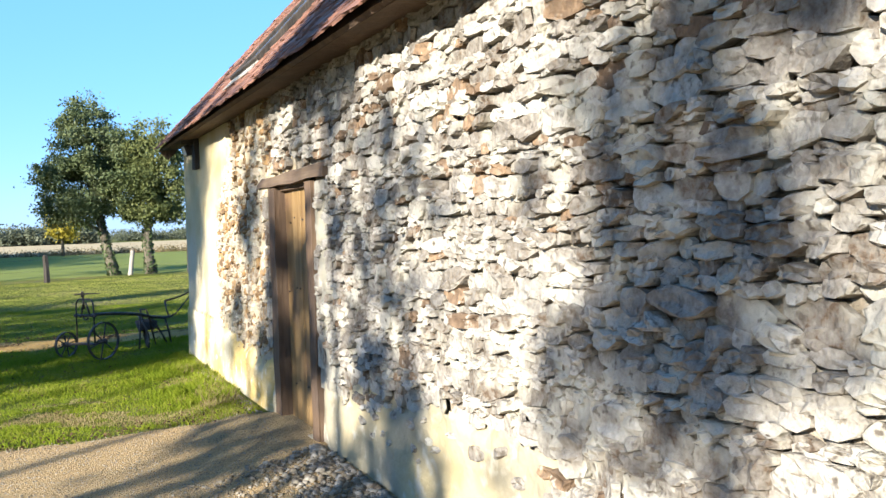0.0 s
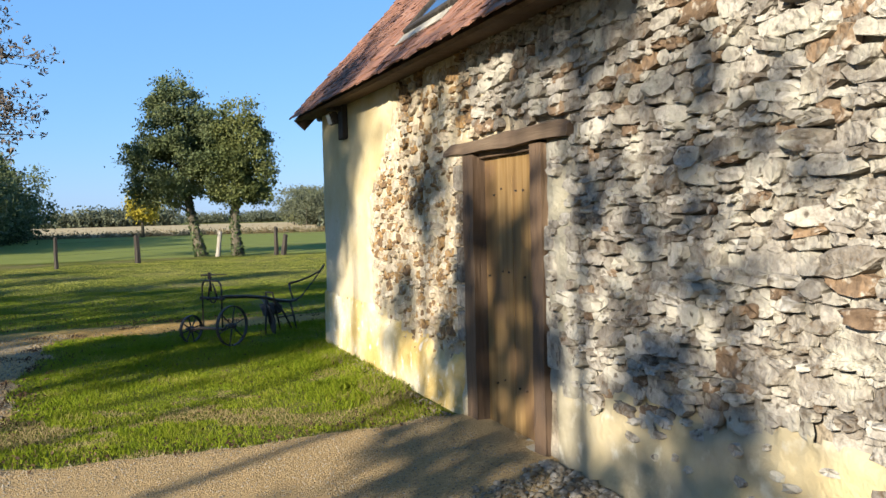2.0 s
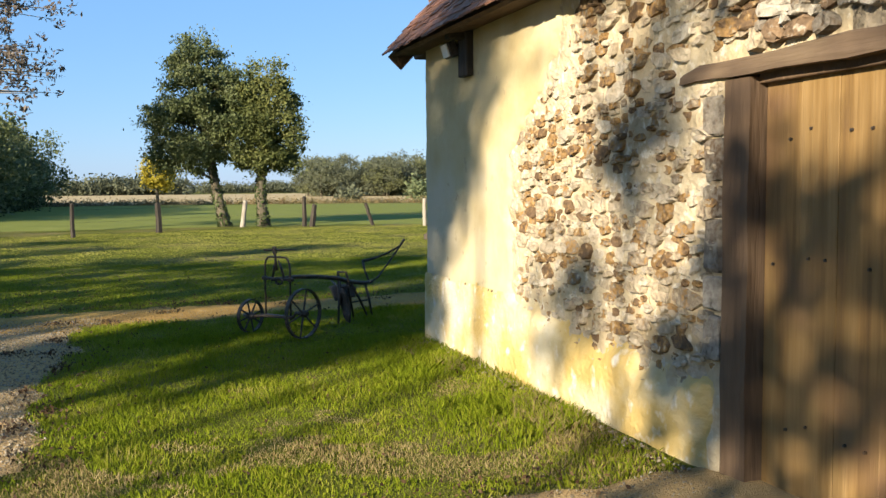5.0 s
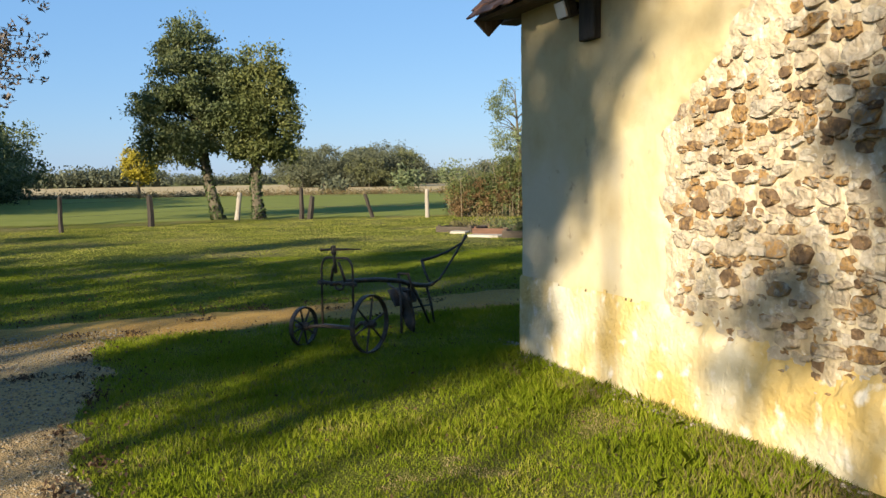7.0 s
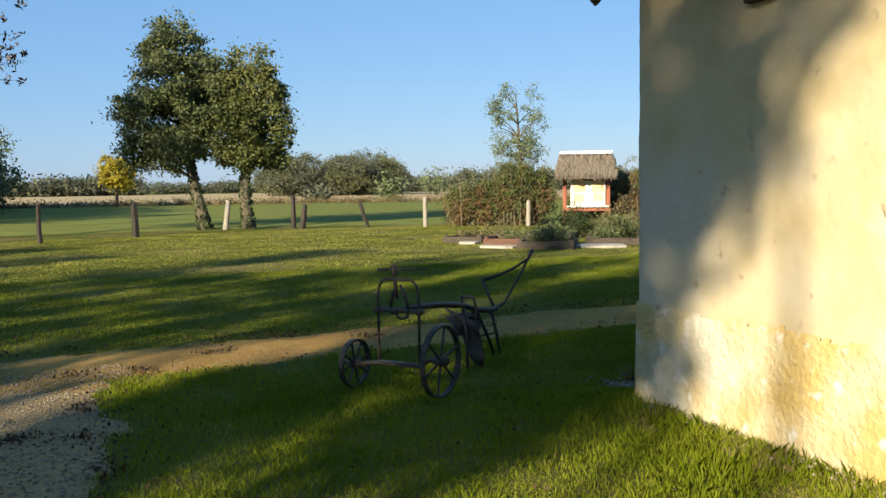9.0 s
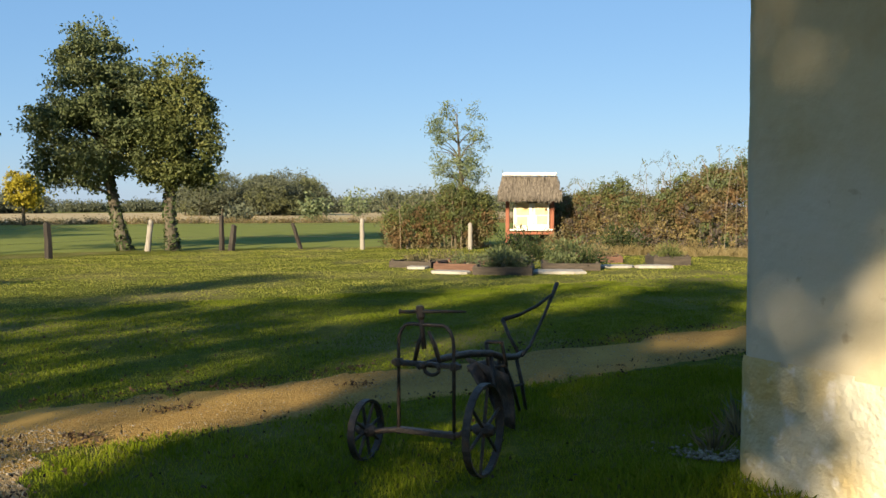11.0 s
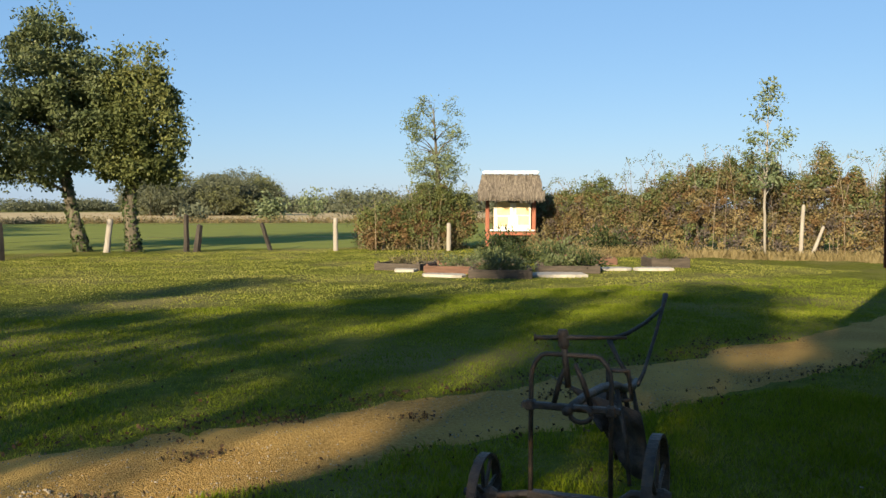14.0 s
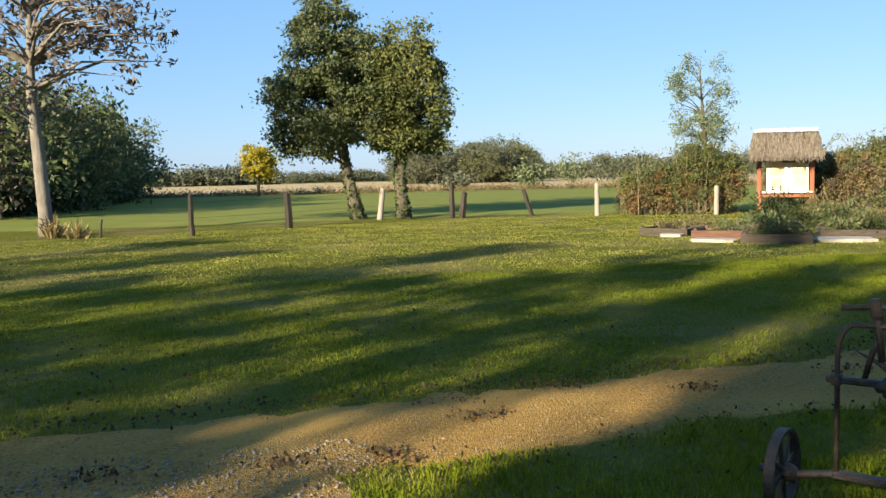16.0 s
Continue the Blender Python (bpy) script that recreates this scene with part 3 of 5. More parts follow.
part("lintel", s.add(v, f).mesh("lintel", M["lintel"]), door, "cracked grey-brown oak lintel beam")
for name, a, b in (("jamb", DOOR_L - 0.175, DOOR_L), ("jamb", DOOR_R, DOOR_R + 0.14)):
    s = Soup()
    v, f = [], []
    for i in range(18):
        z = -0.05 + i * 2.02 / 17
        w = 0.008 * fbm(z * 3, a, 1)
        chip = 0.02 * max(0, fbm(z * 5, a + 3, 2)) if a < 7 else 0
        v += [(WALL_X - 0.02 + w, a - chip, z), (WALL_X - 0.025 + w, b, z), (WALL_X + 0.3, b, z), (WALL_X + 0.3, a, z)]
    for i in range(17):
        for k in range(4):
            f.append((i * 4 + (k + 1) % 4, i * 4 + k, (i + 1) * 4 + k, (i + 1) * 4 + (k + 1) % 4))
    part(name, s.add(v, f).mesh(name, M["timber"]), door, "worn oak door post")
part("head", Soup().box((WALL_X + 0.165, (DOOR_L + DOOR_R - 0.035) / 2, 1.965), (0.27, DOOR_L - DOOR_R - 0.315, 0.05), bev=0.004).mesh("head", M["timber"]), door, "dark oak frame head")
ya, yb = DOOR_R + 0.14, DOOR_L - 0.175
leaf = part("leaf", Soup().box((WALL_X + 0.13, (ya + yb) / 2, 1.02), (0.02, yb - ya - 0.01, 1.84)).mesh("leaf", M["door_wood"]), door)
wid = [0.21, 0.25, 0.22, 0.23]
y = ya + 0.005
for k, w in enumerate(wid):
    w *= (yb - ya - 0.01) / sum(wid)
    part("plank", Soup().box((WALL_X + 0.095 + 0.003 * (k % 2), y + w / 2, 1.02), (0.05, w - 0.0015, 1.85), bev=0.0025).mesh("plank", M["door_wood"]), leaf)
    for z in (0.38, 1.12, 1.68):
        for dy in (0.28, 0.72):
            if (k + int(z * 7) + int(dy * 10)) % 3:
                nb = Soup().tube([(WALL_X + 0.072, y + w * dy, z + 0.02 * (k % 3)), (WALL_X + 0.06, y + w * dy, z + 0.02 * (k % 3))], [0.008, 0.006], 7)
                part("nail", nb.mesh("nail", M["iron"]), leaf, "dark iron nail head")
    y += w
s = Soup().box((WALL_X + 0.14, (ya + yb) / 2, 0.04), (0.36, yb - ya + 0.02, 0.11), bev=0.012, jit=0.005, rng=bm_rng)
part("threshold", s.mesh("threshold", M["mortar"]), door, "worn pale stone threshold")

# small lamp under the eave
lamp = thing("wall_lamp", "small grey outdoor floodlight under the eave", "lamp", (WALL_X - 0.03, 10.96, 2.60))
s = Soup().box((-0.06, 0, 0), (0.08, 0.16, 0.13), Matrix.Rotation(radians(-18), 3, "Y"), bev=0.012)
part("housing", s.mesh("housing", M["iron"]), lamp, "dark lamp housing")
s = Soup().box((-0.106, 0, -0.012), (0.012, 0.135, 0.105), Matrix.Rotation(radians(-18), 3, "Y"), bev=0.003)
part("glass", s.mesh("glass", M["white"]), lamp, "pale glass front")
s = Soup().box((0.0, 0, 0.02), (0.06, 0.05, 0.05), bev=0.006)
part("bracket", s.mesh("bracket", M["iron"]), lamp)
# thin dark block drawn for the bracket and its shadow on the plaster
brk = thing("bracket_and_shadow", "dark block for a wooden bracket and its shadow under the eave", "bracket", (WALL_X - 0.02, 10.74, 2.5))
part("block", Soup().box((-0.02, 0, 0.04), (0.06, 0.20, 0.36), bev=0.008).mesh("block", M["post_dark"]), brk)
part("arm", Soup().box((-0.07, 0, 0.19), (0.22, 0.10, 0.08), bev=0.008).mesh("arm", M["post_dark"]), brk)

# ---- trees and hedges ----
def crown_points(blobs, n_clump, n_leaf, sigma, seed, hollow=0.55):
    """Leaf points in clumps spread through ellipsoids (centre, radii); also the clump centres."""
    rng = np.random.default_rng(seed)
    more = []
    for c, r in blobs:      # small outer tufts break up the outline
        for _ in range(11):
            d = rng.normal(size=3)
            d /= np.linalg.norm(d)
            k = rng.uniform(0.22, 0.38)
            more.append((tuple(np.array(c) + d * np.array(r) * rng.uniform(0.80, 1.06)), tuple(np.array(r) * k)))
    blobs = list(blobs) + more
    vol = np.array([r[0] * r[1] * r[2] for _, r in blobs]) ** 0.75
    pick = rng.choice(len(blobs), n_clump, p=vol / vol.sum())
    c = np.array([b[0] for b in blobs])[pick]
    r = np.array([b[1] for b in blobs])[pick]
    d = rng.normal(size=(n_clump, 3))
    d /= np.linalg.norm(d, axis=1, keepdims=True)
    rad = hollow + (1 - hollow) * rng.random((n_clump, 1)) ** 0.7
    cl = c + d * r * rad
    size = rng.uniform(0.6, 1.3, (n_clump, 1, 1))
    pts = cl[:, None, :] + rng.normal(size=(n_clump, n_leaf, 3)) * sigma * size * np.array([1, 1, 0.7])
    return pts.reshape(-1, 3), cl


def make_tree(name, label, at, trunk, limb_n, blobs, n_clump, n_leaf, sigma, leaf, leaf_mat, bark_mat, seed, ivy=0, hollow=0.55, group="", leaf_w=0.5, category="tree"):
    """A tapered trunk (list of points and radii), limbs to the clumps, and a crown of many leaves."""
    tree = thing(name, label, category, at, group=group)
    rng = random.Random(seed)
    pts, cl = crown_points(blobs, n_clump, n_leaf, sigma, seed, hollow)
    s = Soup().tube([p for p, _ in trunk], [r for _, r in trunk], 10)
    part("trunk", s.mesh("trunk", bark_mat, True), tree)
    s = Soup()
    spine = []
    for (pa, ra), (pb, rb) in zip(trunk, trunk[1:]):
        spine += [(Vector(pa).lerp(Vector(pb), f), ra + (rb - ra) * f) for f in (0, 0.25, 0.5, 0.75)]
    spine.append((Vector(trunk[-1][0]), trunk[-1][1]))
    order = list(range(len(cl)))
    rng.shuffle(order)
    for i in order[:limb_n]:
        e = Vector(cl[i])
        base, r = min(spine[len(spine) // 3:], key=lambda q: (q[0] - e).length + max(0, q[0].z - e.z + 0.3) * 3)
        mid = base.lerp(e, 0.5) + Vector((rng.uniform(-.15, .15), rng.uniform(-.15, .15), 0.12 * (e - base).length))
        r0 = min(r * 0.6, 0.009 + 0.017 * (e - base).length)
        s.tube([base, base.lerp(mid, 0.5) + Vector((0, 0, 0.05)), mid, e], [r0, r0 * 0.75, r0 * 0.5, 0.006], 5, False)
    part("branch_mass", s.mesh("branch_mass", bark_mat, True), tree, kind="stuff")
    part("crown", leaf_mesh("crown", pts, leaf, leaf_mat, seed, leaf_w), tree)
    if ivy:
        q = np.random.default_rng(seed + 5)
        k = q.integers(0, len(spine) - 1, ivy)
        a = np.array([spine[i][0] for i in k])
        b = np.array([spine[i + 1][0] for i in k])
        rr = np.array([spine[i][1] for i in k])
        f = q.random((ivy, 1))
        d = q.normal(size=(ivy, 3))
        d[:, 2] *= 0.2
        d /= np.linalg.norm(d, axis=1, keepdims=True)
        part("ivy", leaf_mesh("ivy", a + (b - a) * f + d * (rr[:, None] * 0.9 + 0.06 * q.random((ivy, 1))), 0.055, M["leaf_ivy"], seed + 6, 0.8), tree, "ivy leaves on the trunk")
    return tree


make_tree("ash_tree", "tall ivy-clad ash tree with a broad green crown", (2.52, 39.7, 0),
          [((0, 0, -0.1), 0.26), ((-0.15, 0, 0.5), 0.20), ((-0.40, 0.1, 1.8), 0.17), ((-0.65, 0.15, 3.2), 0.13), ((-0.80, 0.2, 4.8), 0.09), ((-0.9, 0.2, 6.6), 0.03)], 60,
          [((-0.95, 0.2, 6.3), (1.0, 1.0, 0.95)), ((-0.75, 0.1, 5.1), (1.7, 1.5, 1.3)), ((-1.2, 0.1, 3.7), (1.65, 1.5, 1.25)), ((-0.1, -0.1, 4.1), (1.4, 1.3, 1.5)), ((0.35, 0.1, 4.9), (0.85, 0.9, 1.2)), ((-2.1, 0, 2.7), (0.8, 0.8, 0.55)), ((-0.9, 0.2, 2.6), (0.9, 0.9, 0.55))],
          520, 96, 0.18, 0.06, M["leaf_ash"], M["bark"], 11, ivy=1300, hollow=0.45)
make_tree("ash_tree", "smaller ivy-clad ash tree with yellowing leaves", (3.88, 39.0, 0),
          [((0, 0, -0.1), 0.28), ((-0.05, 0, 0.4), 0.20), ((-0.12, 0, 1.6), 0.17), ((0.1, 0, 3.0), 0.12), ((0.2, 0, 4.4), 0.08), ((0.25, 0, 5.6), 0.03)], 50,
          [((0.15, 0, 5.15), (0.9, 0.9, 0.95)), ((0.35, 0, 4.2), (1.15, 1.2, 1.2)), ((0.6, 0, 3.2), (0.95, 1.0, 0.75)), ((-0.7, 0.2, 3.9), (0.95, 1.0, 1.4)), ((0.9, 0, 2.5), (0.5, 0.6, 0.35)), ((-0.1, 0, 2.6), (0.75, 0.7, 0.6))],
          360, 96, 0.17, 0.06, M["leaf_yellowing"], M["bark"], 12, ivy=1300, hollow=0.45)
make_tree("poplar_tree", "pale-barked tree with sparse withered leaves", (-6.4, 35.8, 0),
          [((0, 0, -0.1), 0.24), ((-0.02, 0, 0.6), 0.175), ((-0.1, 0, 2.2), 0.16), ((-0.2, 0, 3.8), 0.12), ((-0.1, 0, 6.5), 0.07), ((0.0, 0, 10.5), 0.03)], 150,
          [((-0.1, 0, 6.2), (3.5, 3.0, 2.5)), ((0.2, 0, 8.6), (2.6, 2.6, 2.6)), ((-0.6, 0, 5.0), (2.0, 2.0, 1.3)), ((1.7, -0.3, 5.0), (1.7, 1.5, 1.2))],
          520, 13, 0.13, 0.095, M["leaf_brown"], M["pale_bark"], 13, hollow=0.3, leaf_w=0.4)
make_tree("gold_tree", "small round tree with golden-yellow leaves", (1.2, 84, 0),
          [((0, 0, -0.1), 0.15), ((0, 0, 1.6), 0.11), ((0, 0, 3.2), 0.04)], 14,
          [((0, 0, 2.7), (1.25, 1.25, 1.15))], 90, 60, 0.25, 0.12, M["leaf_gold"], M["bark"], 14)
make_tree("willow_sapling", "slender young willow with upright silvery-green shoots", (13.35, 36.5, 0),
          [((0, 0, -0.1), 0.10), ((0, 0, 1.0), 0.08), ((-0.1, 0, 2.6), 0.06), ((-0.25, 0, 4.6), 0.02)], 46,
          [((-0.8, 0, 3.9), (0.38, 0.45, 1.25)), ((0.42, 0, 3.8), (0.42, 0.45, 1.3)), ((-0.1, 0, 2.5), (0.95, 0.8, 0.8))],
          190, 30, 0.12, 0.06, M["leaf_willow"], M["bark"], 15, hollow=0.2, leaf_w=0.25)
make_tree("ash_sapling", "thin young tree with open light-green leaves", (18.42, 27.24, 0),
          [((0, 0, -0.1), 0.045), ((-0.03, 0, 1.2), 0.036), ((-0.06, 0, 1.4), 0.036), ((0, 0, 2.6), 0.026), ((0.05, 0, 4.5), 0.008)], 26,
          [((0.05, 0, 3.3), (0.65, 0.6, 0.9)), ((0, 0, 2.3), (0.5, 0.5, 0.4)), ((0.02, 0, 4.4), (0.3, 0.3, 0.5)), ((0.05, 0, 4.75), (0.18, 0.18, 0.25))],
          64, 24, 0.12, 0.05, M["leaf_willow"], M["post_pale"], 16, hollow=0.25)


def hedge(name, label, line, height, depth, n, leaf, mats, seed, category="hedge"):
    """A low far hedge of leaf clumps along a line of (x, y, height factor)."""
    rng = np.random.default_rng(seed)
    h = thing(name, label, category, kind="stuff")
    p = np.array(line, dtype=float)
    cum = np.concatenate([[0], np.cumsum(np.linalg.norm(np.diff(p[:, :2], axis=0), axis=1))])
    for k, mt in enumerate(mats):
        nc = max(8, n // len(mats) // 30)
        q = rng.random(nc) * cum[-1]
        hf = np.interp(q, cum, p[:, 2]) * height * (0.82 + 0.18 * np.sin(q * 1.7 + k) + 0.12 * np.sin(q * 4.3))
        z = hf * (1.0 - rng.random(nc) ** 1.4 * 0.95)
        off = rng.normal(size=(nc, 2)) * depth * 0.5 * np.sqrt(np.clip(1.15 - (z / hf) ** 2, 0.1, 1))[:, None]
        c = np.stack([np.interp(q, cum, p[:, 0]) + off[:, 0], np.interp(q, cum, p[:, 1]) + off[:, 1], z], axis=1)
        pts = (c[:, None] + rng.normal(size=(nc, 30, 3)) * leaf * 3.2).reshape(-1, 3)
        pts[:, 2] = np.abs(pts[:, 2])
        part("leaves", leaf_mesh("leaves", pts, leaf, mt, seed + k), h, kind="stuff")
    return h


def bramble(name, label, line, height, depth, lumps, per, leaf, tiers, seed, canes, cane_h, category):
    """A tangled hedge: lumpy mounds of leaves over its rounded cross-section, greener above and withered below, with arching canes."""
    rng = np.random.default_rng(seed)
    h = thing(name, label, category, kind="stuff")
    p = np.array(line, dtype=float)
    seg = np.diff(p[:, :2], axis=0)
    cum = np.concatenate([[0], np.cumsum(np.linalg.norm(seg, axis=1))])
    across = np.array([-(p[-1] - p[0])[1], (p[-1] - p[0])[0]])
    across /= np.linalg.norm(across)
    q = rng.random(lumps) * cum[-1]
    th = rng.random(lumps) * np.pi
    top = np.interp(q, cum, p[:, 2]) * height * np.array([0.86 + 0.42 * fbm(v * 0.55, seed, 1.0) + 0.16 * fbm(v * 2.1, seed, 4.0) for v in q])
    shell = rng.uniform(0.45, 1.0, lumps) ** 0.5
    off = np.cos(th) * depth * 0.5 * shell
    z = np.sin(th) ** 0.7 * top * shell
    c = np.stack([np.interp(q, cum, p[:, 0]) + across[0] * off, np.interp(q, cum, p[:, 1]) + across[1] * off, z], axis=1)
    rad = rng.uniform(0.10, 0.30, lumps)
    d = rng.normal(size=(lumps, per, 3))
    d /= np.linalg.norm(d, axis=2, keepdims=True)
    pts = c[:, None] + d * (rad[:, None] * rng.uniform(0.35, 1.1, (lumps, per)))[..., None]
    pts[:, :, 2] = np.abs(pts[:, :, 2])
    share = z / top + rng.normal(0, 0.16, lumps)
    pick = np.clip((share * len(tiers)).astype(int), 0, len(tiers) - 1)
    for k, mats in enumerate(tiers):
        own = rng.integers(0, len(mats), lumps)
        for m, mt in enumerate(mats):
            sel = (pick == k) & (own == m)
            if sel.any():
                part("leaves", leaf_mesh("leaves", pts[sel].reshape(-1, 3), leaf, mt, seed + 7 * k + m), h, kind="stuff")
    s, tips = Soup(), []
    r = random.Random(seed)
    for _ in range(canes):
        v = r.random() * cum[-1]
        x, y = float(np.interp(v, cum, p[:, 0])), float(np.interp(v, cum, p[:, 1]))
        o = r.gauss(0, depth * 0.3)
        x, y = x + across[0] * o, y + across[1] * o
        hh = float(np.interp(v, cum, p[:, 2])) * height * r.uniform(0.55, 1.0 + cane_h)
        w, reach = r.uniform(0, 6.28), r.uniform(0.3, 1.4)
        arc = [(x + math.cos(w) * reach * f ** 2, y + math.sin(w) * reach * f ** 2, -0.05 + hh * math.sin(f * 2.1)) for f in (0, 0.25, 0.5, 0.75, 0.9, 1.0)]
        s.tube(arc, [0.008, 0.007, 0.006, 0.004, 0.003, 0.002], 3, False)
        for f in np.linspace(0.62, 1.0, 12):
            b = Vector((x + math.cos(w) * reach * f ** 2, y + math.sin(w) * reach * f ** 2, -0.05 + hh * math.sin(f * 2.1)))
            tips += [tuple(b + Vector((r.gauss(0, .05), r.gauss(0, .05), r.gauss(0, .04)))) for _ in range(2)]
    part("stems", s.mesh("stems", M["stem"]), h, kind="stuff")
    part("cane_leaves", leaf_mesh("cane_leaves", tips, leaf * 0.9, M["leaf_yellowing"], seed + 99, 0.45), h, kind="stuff")
    return h


OLIVE, RUSSET = M["leaf_yellowing"], M["leaf_russet"]
bramble("bramble_hedge", "tangled autumn bramble hedge with dry stems", [(15.6, 36.0, 0.62), (17.6, 33.4, 0.80), (18.5, 31.8, 1.0), (19.6, 29.6, 1.08), (21.6, 27.0, 1.0), (23.6, 23.9, 0.98), (26, 20.2, 1.0)], 2.8, 2.2, 4200, 72, 0.038,
        [(M["leaf_brown"], M["dry_grass"], M["dry_grass"]), (RUSSET, M["leaf_brown"], M["dry_grass"], M["leaf_brown"]), (M["leaf_bramble"], M["leaf_brown"], RUSSET, M["leaf_bramble"]), (M["leaf_bramble"], OLIVE, M["leaf_bramble"], RUSSET), (M["leaf_willow"], OLIVE, M["leaf_bramble"])], 21, 240, 0.18, "hedge")
bramble("bramble_bush", "russet and green bramble bush beside the board", [(10.6, 37.0, 0.7), (11.9, 36.4, 1.0), (13.1, 35.7, 1.05), (14.2, 35.9, 0.95)], 2.1, 1.3, 560, 84, 0.038,
        [(RUSSET, M["leaf_bramble"]), (RUSSET, OLIVE), (OLIVE, M["leaf_ash"], RUSSET), (M["leaf_ash"], OLIVE)], 22, 60, 0.12, "bush")
hedge("field_hedge", "low brown hedgerow beyond the green field", [(-16, 86, 1.2), (0, 88, 1), (14, 86, 1), (30, 80, 1), (44, 72, 1), (60, 62, 1)], 0.26, 1.2, 36000, 0.07, [M["leaf_bramble"], M["leaf_bramble"], M["leaf_russet"], M["dry_grass"]], 24)


def wood(name, label, trees, leaf, mats, seed, per=900):
    """A far wood: rounded crowns of leaf clumps on trunks, one piece of stuff."""
    w = thing(name, label, "trees", kind="stuff")
    rng = np.random.default_rng(seed)
    s = Soup()
    buckets = [[] for _ in mats]
    for k, (x, y, hgt, wid) in enumerate(trees):
        s.tube([(x, y, -0.1), (x, y, hgt * 0.55)], [0.02 * hgt, 0.008 * hgt], 5, False)
        blobs = [((x, y, hgt * 0.6), (wid * 0.5, wid * 0.5, hgt * 0.36)), ((x + rng.normal() * wid * .2, y, hgt * 0.35), (wid * 0.5, wid * 0.45, hgt * 0.3))]
        p, _ = crown_points(blobs, per // 18, 18, leaf * 2.6, seed * 100 + k, 0.6)
        p[:, 2] = np.maximum(p[:, 2], 0.05)
        buckets[k % len(mats)].append(p)
    part("trunks", s.mesh("trunks", M["bark"]), w, kind="stuff")
    for b, mt in zip(buckets, mats):
        if b:
            part("crowns", leaf_mesh("crowns", np.concatenate(b), leaf, mt, seed), w, kind="stuff")
    return w


r = random.Random(31)
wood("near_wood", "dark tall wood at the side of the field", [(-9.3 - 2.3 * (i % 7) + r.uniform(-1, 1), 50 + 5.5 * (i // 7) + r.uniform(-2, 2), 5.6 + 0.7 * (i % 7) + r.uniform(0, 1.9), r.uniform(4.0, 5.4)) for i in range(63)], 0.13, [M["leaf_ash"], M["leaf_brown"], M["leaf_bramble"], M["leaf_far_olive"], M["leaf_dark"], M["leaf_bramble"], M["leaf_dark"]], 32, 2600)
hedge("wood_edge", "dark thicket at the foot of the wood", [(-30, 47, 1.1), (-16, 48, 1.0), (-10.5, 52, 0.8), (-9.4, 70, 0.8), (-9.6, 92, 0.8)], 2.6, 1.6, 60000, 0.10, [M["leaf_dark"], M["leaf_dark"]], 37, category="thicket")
wood("field_wood", "hazy green wood beyond the dry field", [(27 + 22 * r.random() + (k % 3) * 0.6, 152 + r.uniform(-8, 12), r.uniform(4.6, 7.4), r.uniform(4.5, 7)) for k in range(44)], 0.16, [M["leaf_haze"], M["leaf_haze"], M["leaf_far_olive"]], 33, 3600)
wood("far_copse", "small far copse on the horizon", [(-16 + 26 * r.random(), 236 + r.uniform(-8, 12), r.uniform(3.0, 4.6), r.uniform(6, 9)) for _ in range(16)], 0.4, [M["leaf_haze"]], 34, 900)
wood("far_treeline", "long low treeline on the horizon", [(60 + 110 * r.random(), 205 + r.uniform(-15, 15), r.uniform(3.2, 5.6), r.uniform(7, 11)) for _ in range(50)] + [(20 + 60 * r.random(), 290, r.uniform(2.0, 3.4), 12) for _ in range(24)], 0.3, [M["leaf_haze"]], 35, 1100)
wood("field_saplings", "small young trees standing in the far field", [(46, 128, 4.6, 3.0), (51, 128, 3.8, 2.6), (27, 92, 2.2, 1.9), (19, 90, 1.2, 1.6), (40, 92, 1.5, 1.8), (56, 96, 1.7, 2.2)], 0.2, [M["leaf_willow"], M["leaf_haze"]], 36, 700)

# tall trees behind the walker, whose shade falls on the wall and the lawn
SHADE = [(-13, -3.2, 11.0, 1.7, 90, 0.25), (-15, 0.5, 12.0, 0.9, 30, 0.58), (-13, 2.75, 8.4, 0.6, 13, 0.5), (-12, 3.5, 10.4, 0.6, 30, 0.80), (-12, 3.15, 6.2, 0.5, 60, 0.15), (-11, 4.6, 8.0, 0.7, 18, 0.45), (-14, 5.6, 10.4, 0.85, 8, 0.70), (-17, 8.75, 12.3, 0.5, 36, 0.70), (-17, 8.0, 12.4, 0.40, 24, 0.82), (-17, 7.3, 12.6, 0.3, 9, 0.86), (-13, 9.2, 9.4, 0.28, 34, 0.70), (-13, 10.95, 10.0, 0.55, 170, 0.3), (-13, 8.2, 6.0, 0.4, 10, 0.3), (-13, 11.7, 6.4, 0.5, 14, 0.3), (-17, 10.5, 13.6, 1.1, 84, 0.74), (-13, 13.6, 9.2, 0.35, 90, 0.4), (-17, 9.35, 10.7, 0.35, 18, 0.78), (-13, 11.15, 9.0, 0.45, 90, 0.25), (-13, 13.05, 8.5, 0.22, 70, 0.2), (-13, 12.3, 8.8, 0.04, 12, 0.25), (-16, 12.7, 12.6, 0.5, 45, 0.72), (-13, 15.3, 11.6, 1.3, 125, 0.25), (-14, 14.7, 14.4, 0.6, 22, 0.6), (-15, 17.2, 11.0, 0.8, 80, 0.3),
         (-17, 19.0, 12.6, 1.3, 110, 0.25), (-13, 21.2, 9.8, 0.9, 80, 0.3), (-14, 23.4, 11.0, 1.4, 110, 0.3), (-18, 26.4, 12.4, 1.5, 110, 0.3), (-15, 30.5, 10.2, 1.9, 110, 0.3)]
